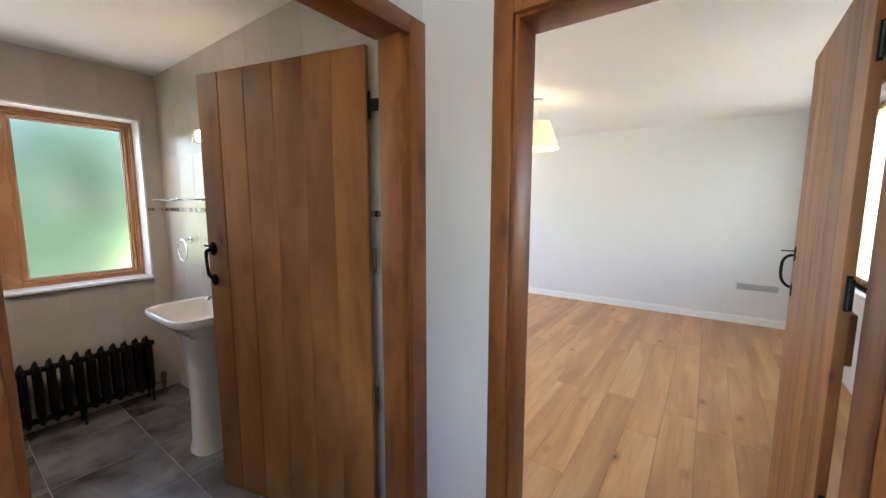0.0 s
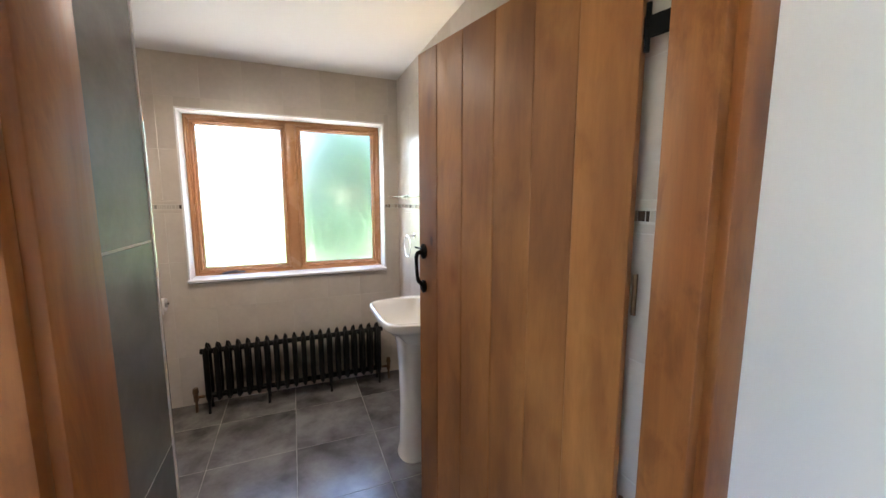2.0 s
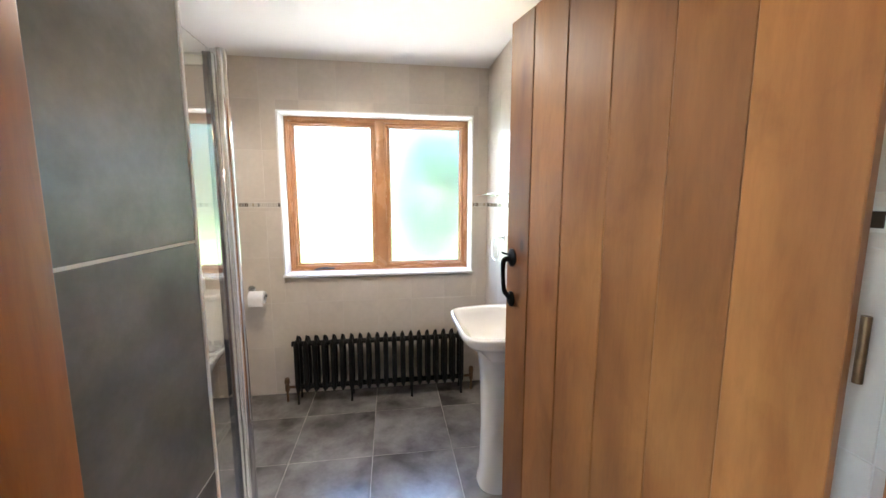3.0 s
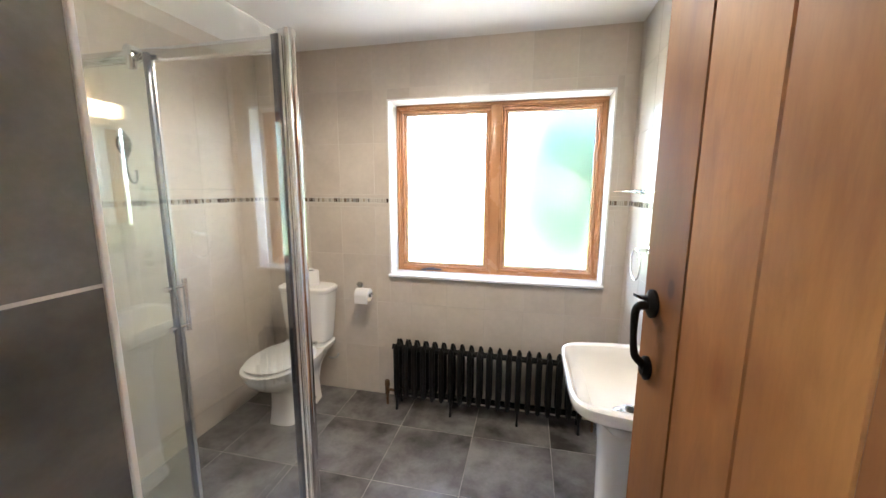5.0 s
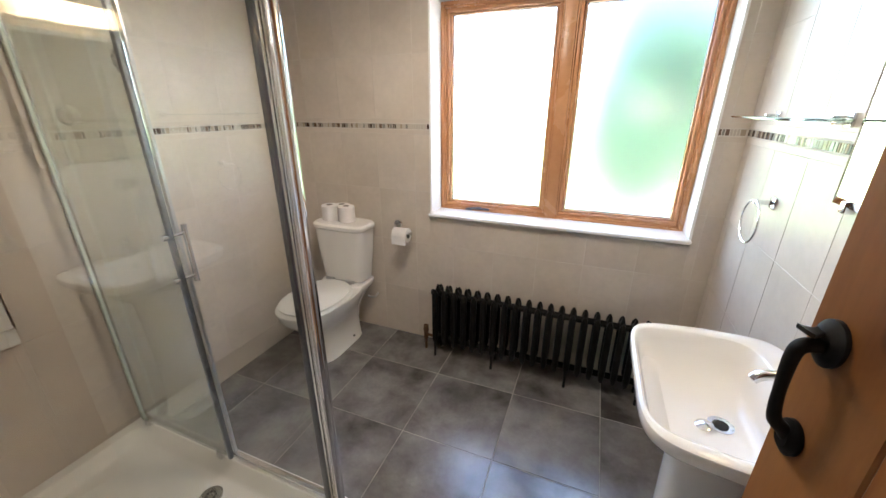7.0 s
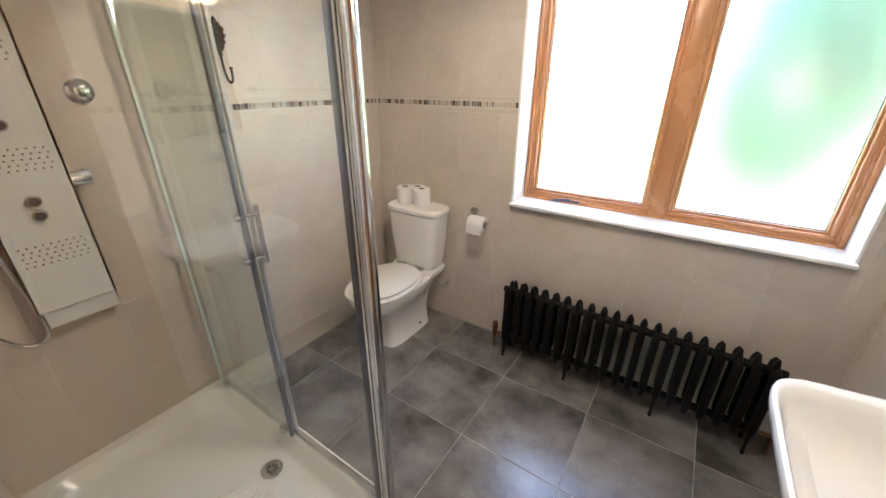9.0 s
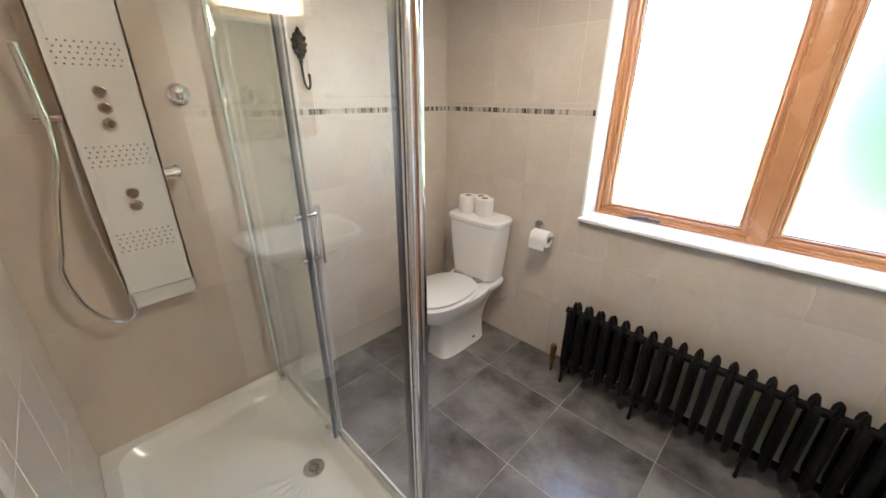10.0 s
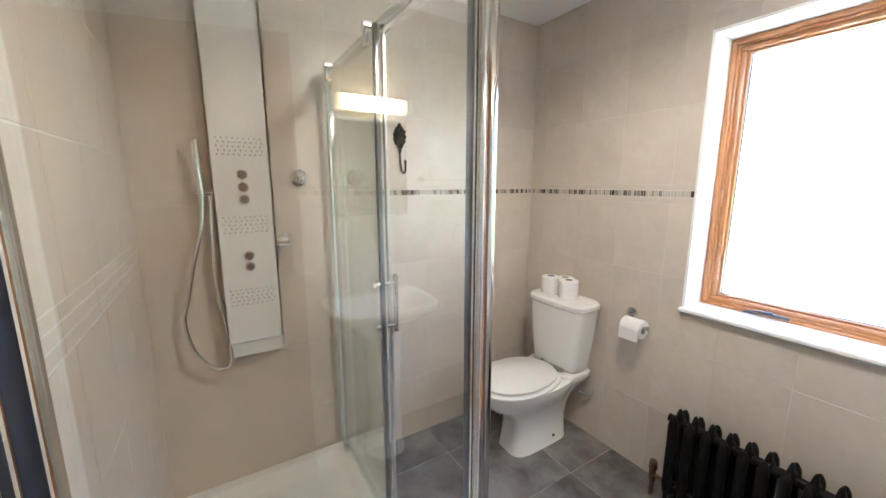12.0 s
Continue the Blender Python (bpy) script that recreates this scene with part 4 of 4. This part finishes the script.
def shower_panel():
    ob = thing("shower_tower", (L + 0.02, 1.722, 0.66), "pale grey shower tower panel with chrome buttons on the tiled wall", "shower panel")
    b = bm_new()
    w = 0.105
    prof = [(-0.02, 0.06), (0.04, 0.06), (0.047, 0.12), (0.055, 0.126), (0.055, 1.45), (0.05, 1.5), (-0.02, 1.5)]
    loft(b, [[(x, s * (w - 0.006 * abs(e)), z) for x, z in prof] for s, e in ((-1, 1), (-1, 0), (1, 0), (1, 1))])
    part("panel_body", b, PLASTIC, ob, "pale grey moulded panel body")
    for z in (0.81, 0.762, 0.714, 0.489, 0.444):
        bt = lathe(bm_new(), [(0.019, 0.0), (0.019, 0.012), (0.015, 0.016), (0.006, 0.017)], 24)
        bmesh.ops.transform(bt, matrix=pose(0.055, 0.0, z, 0, 90, 0), verts=bt.verts)
        bn = part("button", bt, CHROME, ob, "round chrome body-jet button")
        bt = lathe(bm_new(), [(0.0125, 0.0165), (0.0125, 0.0185), (0.004, 0.019)], 20)
        bmesh.ops.transform(bt, matrix=pose(0.055, 0.0, z, 0, 90, 0), verts=bt.verts)
        part("button_face", bt, NOZZLE, bn, "dark centre of the button")
    b = bm_new()
    for zc in (0.915, 0.613, 0.317):
        for r in range(5):
            for c in range(9):
                y, z = -0.078 + c * 0.0187 + (r % 2) * 0.006, zc - 0.03 + r * 0.0155
                tube(b, (0.0545, y, z), (0.0562, y, z), 0.003, seg=6)
    part("nozzle", b, NOZZLE, ob, "rows of tiny grey spray nozzles")["kind"] = "stuff"
    b = tube(bm_new(), (0.03, 0.105, 0.535), (0.03, 0.13, 0.535), 0.023, seg=24)
    tube(b, (0.03, 0.13, 0.535), (0.03, 0.156, 0.535), 0.027, seg=24)
    sweep(b, [(0.03, 0.145, 0.55), (0.03, 0.145, 0.567)], 0.004)
    part("thermostat_knob", b, CHROME, ob, "chrome thermostat knob")
    b = tube(bm_new(), (0.035, -0.105, 0.735), (0.035, -0.17, 0.735), 0.011)
    tube(b, (0.035, -0.143, 0.722), (0.037, -0.143, 0.748), 0.014)
    part("handset_bracket", b, CHROME, ob, "chrome handset bracket")
    b = sweep(bm_new(), [(0.035, -0.143, 0.7), (0.038, -0.144, 0.76), (0.045, -0.147, 0.86), (0.05, -0.149, 0.935)], [0.009, 0.012, 0.0135, 0.013], 16)
    part("handset", b, CHROME, ob, "slim chrome handset")
    pts = curve_points([(0.035, -0.143, 0.7), (0.04, -0.155, 0.6), (0.045, -0.19, 0.47), (0.045, -0.222, 0.33), (0.045, -0.24, 0.25), (0.045, -0.222, 0.13), (0.04, -0.175, 0.045), (0.04, -0.13, 0.022), (0.04, -0.1, 0.05), (0.04, -0.098, 0.14),
                        (0.035, -0.118, 0.3), (0.03, -0.128, 0.42), (0.03, -0.122, 0.55), (0.035, -0.115, 0.725)], 8)
    part("hose", sweep(bm_new(), pts, 0.0075, 10), HOSE, ob, "ribbed metal shower hose")


shower_panel()


def wall_valve():
    ob = thing("shower_outlet", (L, 1.945, 1.462), "round chrome wall outlet beside the shower panel", "shower fitting")
    b = lathe(bm_new(), [(0.038, 0.0), (0.038, 0.008), (0.028, 0.012), (0.02, 0.03), (0.012, 0.034), (0.002, 0.035)], 28)
    bmesh.ops.transform(b, matrix=pose(0, 0, 0, 0, 90, 0), verts=b.verts)
    part("rose", b, CHROME, ob)


wall_valve()


def coat_hook():
    ob = thing("coat_hook", (L, 2.435, 1.66), "ornate black cast-iron flower hook on the beige tiles", "coat hook")
    b = bm_new()
    loft(b, [[(x, r * 0.92 * math.cos(a) * (1 + 0.07 * math.cos(9 * a)), 0.006 + r * 1.35 * math.sin(a) * (1 + 0.07 * math.cos(9 * a))) for a in [2 * math.pi * k / 72 for k in range(72)]]
             for x, r in ((0.0, 0.034), (0.005, 0.034), (0.009, 0.028), (0.007, 0.024))])
    for i in range(11):
        a = i * 2 * math.pi / 11
        c = Vector((0.008, 0.028 * math.cos(a), 0.006 + 0.043 * math.sin(a)))
        bmesh.ops.create_icosphere(b, subdivisions=2, radius=0.009 + 0.0015 * (i % 2), matrix=Matrix.Translation(c) @ Matrix.Diagonal((0.7, 1, 1, 1)))
    for i in range(6):
        a = i * math.pi / 3
        bmesh.ops.create_icosphere(b, subdivisions=2, radius=0.008, matrix=Matrix.Translation((0.013, 0.009 * math.cos(a), 0.006 + 0.012 * math.sin(a))) @ Matrix.Diagonal((0.7, 1, 1.2, 1)))
    bmesh.ops.create_icosphere(b, subdivisions=2, radius=0.007, matrix=Matrix.Translation((0.018, 0, 0.006)))
    for dy, z, r in ((0, 0.057, 0.011), (0, 0.067, 0.006), (-0.01, -0.045, 0.007), (0.01, -0.045, 0.007), (0, -0.052, 0.009), (-0.006, -0.064, 0.005), (0.006, -0.064, 0.005)):
        bmesh.ops.create_icosphere(b, subdivisions=2, radius=r, matrix=Matrix.Translation((0.007, dy, z)) @ Matrix.Diagonal((0.6, 1, 1.1, 1)))
    part("flower_plate", b, IRON, ob)
    b = sweep(bm_new(), curve_points([(0.006, 0, -0.06), (0.01, 0, -0.12), (0.02, 0.002, -0.16), (0.04, 0.004, -0.172), (0.055, 0.005, -0.155), (0.056, 0.005, -0.12)], 6), 0.005, 10)
    bmesh.ops.create_icosphere(b, subdivisions=2, radius=0.0075, matrix=Matrix.Translation((0.056, 0.005, -0.118)))
    part("hook", b, IRON, ob)


coat_hook()


# ---- bedroom things ----
def pendant():
    ob = thing("pendant_lamp", (3.6, 1.41, BED_CEILING), "pendant lamp with a lit cream fabric cone shade", "pendant lamp")
    part("ceiling_rose", lathe(bm_new(), [(0.05, 0.0), (0.048, -0.018), (0.012, -0.03)], 28), GLOSS_WHITE, ob)
    part("cord", tube(bm_new(), (0, 0, -0.03), (0, 0, -0.22), 0.003, seg=8), GLOSS_WHITE, ob)
    b = bm_new()
    prof = [(0.12, -0.22), (0.215, -0.475), (0.213, -0.475), (0.118, -0.22)]
    rings = [[(r * math.cos(2 * math.pi * k / 40), r * math.sin(2 * math.pi * k / 40), z) for k in range(40)] for r, z in prof + prof[:1]]
    loft(b, rings, False, False)
    part("shade", b, SHADE, ob, "cream fabric cone shade")
    b = bm_new()
    bmesh.ops.create_icosphere(b, subdivisions=3, radius=0.035, matrix=Matrix.Translation((0, 0, -0.34)))
    tube(b, (0, 0, -0.22), (0, 0, -0.31), 0.016)
    part("bulb", b, BULB, ob, "glowing warm bulb")


pendant()


def socket_plate():
    ob = thing("wall_socket", (BX1, -0.55, 0.455), "long grey-white socket and data plate low on the bedroom wall", "socket")
    part("plate", box(bm_new(), -0.014, 0, -0.19, 0.19, -0.036, 0.036, 0.003), GREY, ob)
    for y in (-0.1, 0.1):
        part("outlet", box(bm_new(), -0.0165, -0.0138, y - 0.075, y + 0.075, -0.024, 0.024, 0.001), GREY, ob, "grey outlet insert")


socket_plate()


# ---- garden seen through the frosted glass ----
def tree(name, at, height, spread, clumps, label, seed, gap=None, leaf=None):
    rnd = random.Random(seed)
    ob = thing(name, at, label, "tree")
    b = sweep(bm_new(), [(0, 0, 0), (0.05, 0.03, height * 0.3), (0.0, 0.1, height * 0.6), (0.03, 0.05, height * 0.85)], [r * min(1, height / 4) for r in (0.12, 0.09, 0.06, 0.02)], 10)
    for i in range(7):
        a, z = i * 2.4, height * (0.3 + 0.07 * i)
        sweep(b, [(0.02, 0.03, z), (math.cos(a) * spread * 0.4, math.sin(a) * spread * 0.4, z + 0.3), (math.cos(a) * spread * 0.75, math.sin(a) * spread * 0.75, z + 0.4)], [0.04, 0.025, 0.01], 6)
    part("trunk", b, BARK, ob)
    verts, faces = [], []
    for i in range(clumps):
        a, u = rnd.uniform(0, 2 * math.pi), rnd.uniform(-1, 1)
        rr = spread * (0.5 + 0.5 * rnd.random()) * math.sqrt(max(0.05, 1 - u * u * 0.9))
        c = Vector((rr * math.cos(a), rr * math.sin(a), height * 0.6 + u * height * 0.42))
        if gap and (c.x - gap[0]) ** 2 + (c.z - gap[1]) ** 2 < gap[2] ** 2:
            continue
        for k in range(40):
            d = Vector((rnd.gauss(0, 1), rnd.gauss(0, 1), rnd.gauss(0, 1))).normalized()
            p = c + d * rnd.uniform(0.05, 0.26)
            s = d.orthogonal().normalized() * rnd.uniform(0.025, 0.045)
            t = d.cross(s).normalized() * rnd.uniform(0.04, 0.08)
            n = len(verts)
            verts += [p - s, p - t * 0.9, p + s, p + t]
            faces.append((n, n + 1, n + 2, n + 3))
    me = bpy.data.meshes.new("crown")
    me.from_pydata(verts, [], faces)
    me.materials.append(leaf or LEAF)
    crown = new("crown", me)
    crown.parent = ob
    return ob


tree("garden_tree", (1.14, 7.3, -0.25), 3.25, 0.84, 1050, "leafy green garden bush outside the bathroom window", 3, (0.02, 1.72, 0.33))
tree("garden_tree", (3.9, 8.2, -0.25), 4.4, 1.9, 420, "taller green garden tree behind the gravel strip", 5)

# far bush, its sunlit paleness carried by the leaf colour
tree("garden_tree", (0.6, 10.4, -0.25), 2.6, 0.75, 420, "garden bush beyond the gravel strip, sunlight put into its pale leaf colour", 9, None, LEAF_SUNLIT)

# ---- tiles and planks ----
cache = {}


def slab_mesh(name, w, h, t, mat, ch=0.0008):
    """A chamfered slab in the xy plane, its top at z = t."""
    key = (name, round(w, 4), round(h, 4), mat.name)
    if key not in cache:
        me = bpy.data.meshes.new(name)
        v = [(x, y, z) for z, i in ((0, 0), (t - ch, 0), (t, ch)) for x, y in ((i, i), (w - i, i), (w - i, h - i), (i, h - i))]
        f = [(0, 3, 2, 1), (8, 9, 10, 11)]
        for a in (0, 4):
            f += [(a + k, a + (k + 1) % 4, a + 4 + (k + 1) % 4, a + 4 + k) for k in range(4)]
        me.from_pydata(v, [], f)
        me.materials.append(mat)
        cache[key] = me
    return cache[key]


def lay(name, parent, origin, ua, va, u0, u1, v0, v1, mat, t, holes=(), gap=0.0022):
    """One slab of a surface: ua and va span it from origin; cut round the holes."""
    rects = [(u0, u1, v0, v1)]
    for h in holes:
        out = []
        for a, b, c, d in rects:
            if b <= h[0] or a >= h[1] or d <= h[2] or c >= h[3]:
                out.append((a, b, c, d))
                continue
            if a < h[0]:
                out.append((a, h[0], c, d))
            if b > h[1]:
                out.append((h[1], b, c, d))
            a2, b2 = max(a, h[0]), min(b, h[1])
            if c < h[2]:
                out.append((a2, b2, c, h[2]))
            if d > h[3]:
                out.append((a2, b2, h[3], d))
        rects = out
    ua, va = Vector(ua), Vector(va)
    n = ua.cross(va)
    rot = Matrix((ua, va, n)).transposed().to_4x4()
    for a, b, c, d in rects:
        w, hh = b - a - gap, d - c - gap
        if w < 0.012 or hh < 0.006:
            continue
        ob = new(name, slab_mesh(name, w, hh, t, mat))
        ob.matrix_basis = Matrix.Translation(Vector(origin) + ua * (a + gap / 2) + va * (c + gap / 2)) @ rot
        ob.parent = parent


ROWS = [0.0, 0.357, 0.69, 1.02, 1.348, 1.43, 1.762, 2.095, CEILING]


def tile_wall(parent, origin, ua, length, start, holes=(), stagger=0.0, band=True, rows=ROWS, mos=None):
    """Beige tiles with a mosaic band, laid from a first joint at start."""
    for r, (z0, z1) in enumerate(zip(rows, rows[1:])):
        if z1 - z0 < 0.1:
            lay("tile", parent, origin, ua, (0, 0, 1), 0, length, z0, z0 + 0.024, TILE, 0.006, holes)
            lay("tile", parent, origin, ua, (0, 0, 1), 0, length, z1 - 0.022, z1, TILE, 0.006, holes)
            continue
        u = start - 8 * WIDE
        while u < length:
            if u + WIDE > 0:
                lay("tile", parent, origin, ua, (0, 0, 1), max(u, 0), min(u + WIDE, length), z0, z1, TILE, 0.006, holes)
            u += WIDE


WIDE = 0.25
tile_wall(wall_north, (L, W + 0.006, 0), (1, 0, 0), 1.12 - L, -0.482 - L, [(WIN[0] - L - 0.012, WIN[1] - L + 0.012, WIN[2] - 0.02, WIN[3] + 0.012)])
tile_wall(wall_west, (L - 0.006, TY0, 0), (0, 1, 0), W - TY0, 2.09 - TY0)
lay("tile", wall_west, (L - 0.006, TY0, 0), (0, 1, 0), (0, 0, 1), 0, 2.13 - TY0, 1.3725, 1.4075, TILE, 0.006)
tile_wall(wall_east, (R + 0.006, W, 0), (0, -1, 0), W - 0.985, 0.06)
SROWS = [0.0, 0.15, 0.48, 0.81, 1.126, 1.158, 1.19, 1.222, 1.527, 1.857, 2.187, CEILING]
for z0, z1 in zip(SROWS, SROWS[1:]):
    u = 0.053 if z1 - z0 > 0.1 else 0.0
    while u - WIDE < 1.345:
        a, b_ = max(u - WIDE, 0.0), min(u, 1.345)
        if b_ > a:
            lay("tile", wall_shower, (0.004, TY0 - 0.006, 0), (-1, 0, 0), (0, 0, 1), a, b_, z0, z1, TILE, 0.006, gap=0.0042)
        u += WIDE
for z0, z1 in ((0.0, 0.44), (0.44, 0.89), (0.89, 1.345), (1.345, CEILING)):
    lay("tile", wall_shower, (0.009, 0.985, 0), (0, 1, 0), (0, 0, 1), 0.0, 0.375, z0, z1, DARK_TILE, 0.011, gap=0.005)
bm = box(bm_new(), 0.012, 0.0225, 1.3598, 1.3675, 0.0, CEILING, 0.002)
structure("trim", bm, GLOSS_WHITE, "white plastic edge trim on the end of the dark tiled wall", "tile trim")

# mosaic band: small upright chips in browns, creams and greys
MOS = [clouded("mosaic_" + n, c, c, c, 20, (0.15, 0.25), (1, 1), 0.02) for n, c in
       (("umber", (0.06, 0.04, 0.03)), ("brown", (0.15, 0.1, 0.07)), ("cream", (0.5, 0.46, 0.4)), ("grey", (0.25, 0.24, 0.22)), ("sand", (0.38, 0.32, 0.25)))]


def mosaic(parent, origin, ua, u0, u1, seed):
    rnd = random.Random(seed)
    u, ua = u0, Vector(ua)
    rot = Matrix((ua, Vector((0, 0, 1)), ua.cross(Vector((0, 0, 1))))).transposed().to_4x4()
    verts = {m: ([], []) for m in range(5)}
    while u < u1 - 0.012:
        w = rnd.choice((0.01, 0.01, 0.015, 0.02))
        k = rnd.choice((0, 0, 1, 2, 2, 3, 4))
        v, f = verts[k]
        n = len(v)
        m = Matrix.Translation(Vector(origin) + ua * u + Vector((0, 0, 1.3765))) @ rot
        v += [m @ Vector(p) for p in ((0, 0, 0), (w, 0, 0), (w, 0.027, 0), (0, 0.027, 0), (0.001, 0.001, 0.0065), (w - 0.001, 0.001, 0.0065), (w - 0.001, 0.026, 0.0065), (0.001, 0.026, 0.0065))]
        f += [(n, n + 3, n + 2, n + 1), (n + 4, n + 5, n + 6, n + 7)] + [(n + a, n + (a + 1) % 4, n + 4 + (a + 1) % 4, n + 4 + a) for a in range(4)]
        u += w + 0.0022
    for k, (v, f) in verts.items():
        me = bpy.data.meshes.new("mosaic_chips")
        me.from_pydata(v, [], f)
        me.materials.append(MOS[k])
        ob = new("mosaic_chips", me)
        ob.parent = parent
        ob["kind"] = "stuff"


mosaic(wall_north, (L, W + 0.0055, 0), (1, 0, 0), 0.003, WIN[0] - L - 0.002, 1)
mosaic(wall_north, (L, W + 0.0055, 0), (1, 0, 0), WIN[1] - L + 0.002, R - L - 0.003, 2)
mosaic(wall_west, (L - 0.0055, TY0, 0), (0, 1, 0), 2.135 - TY0, W - TY0 - 0.003, 3)
mosaic(wall_east, (R + 0.0055, W, 0), (0, -1, 0), 0.003, W - 0.99, 4)

floor_bath = bpy.data.objects["floor_bathroom"]
T = 0.452
for i in range(-4, 3):
    for j in range(-5, 2):
        x0, y0 = 0.25 + i * T, 3.03 + j * T
        x1, y1 = min(x0 + T, R), min(y0 + T, W)
        x0, y0 = max(x0, L), max(y0, 0.94)
        if x1 - x0 > 0.02 and y1 - y0 > 0.02:
            lay("tile", floor_bath, (0, 0, -0.01), (1, 0, 0), (0, 1, 0), x0, x1, y0, y1, SLATE, 0.01, gap=0.0045)

floor_bed = bpy.data.objects["floor_bedroom"]
rnd = random.Random(8)
y = BY0
while y < BY1:
    x = 1.2 - rnd.uniform(0, 1.6)
    while x < BX1:
        ln = rnd.uniform(1.3, 2.1)
        a, b_ = max(x, 1.2), min(x + ln, BX1)
        if b_ - a > 0.05:
            lay("plank", floor_bed, (0, 0, -0.012), (1, 0, 0), (0, 1, 0), a, b_, y, min(y + 0.19, BY1), PLANK, 0.012, gap=0.0014)
        x += ln
    y += 0.19
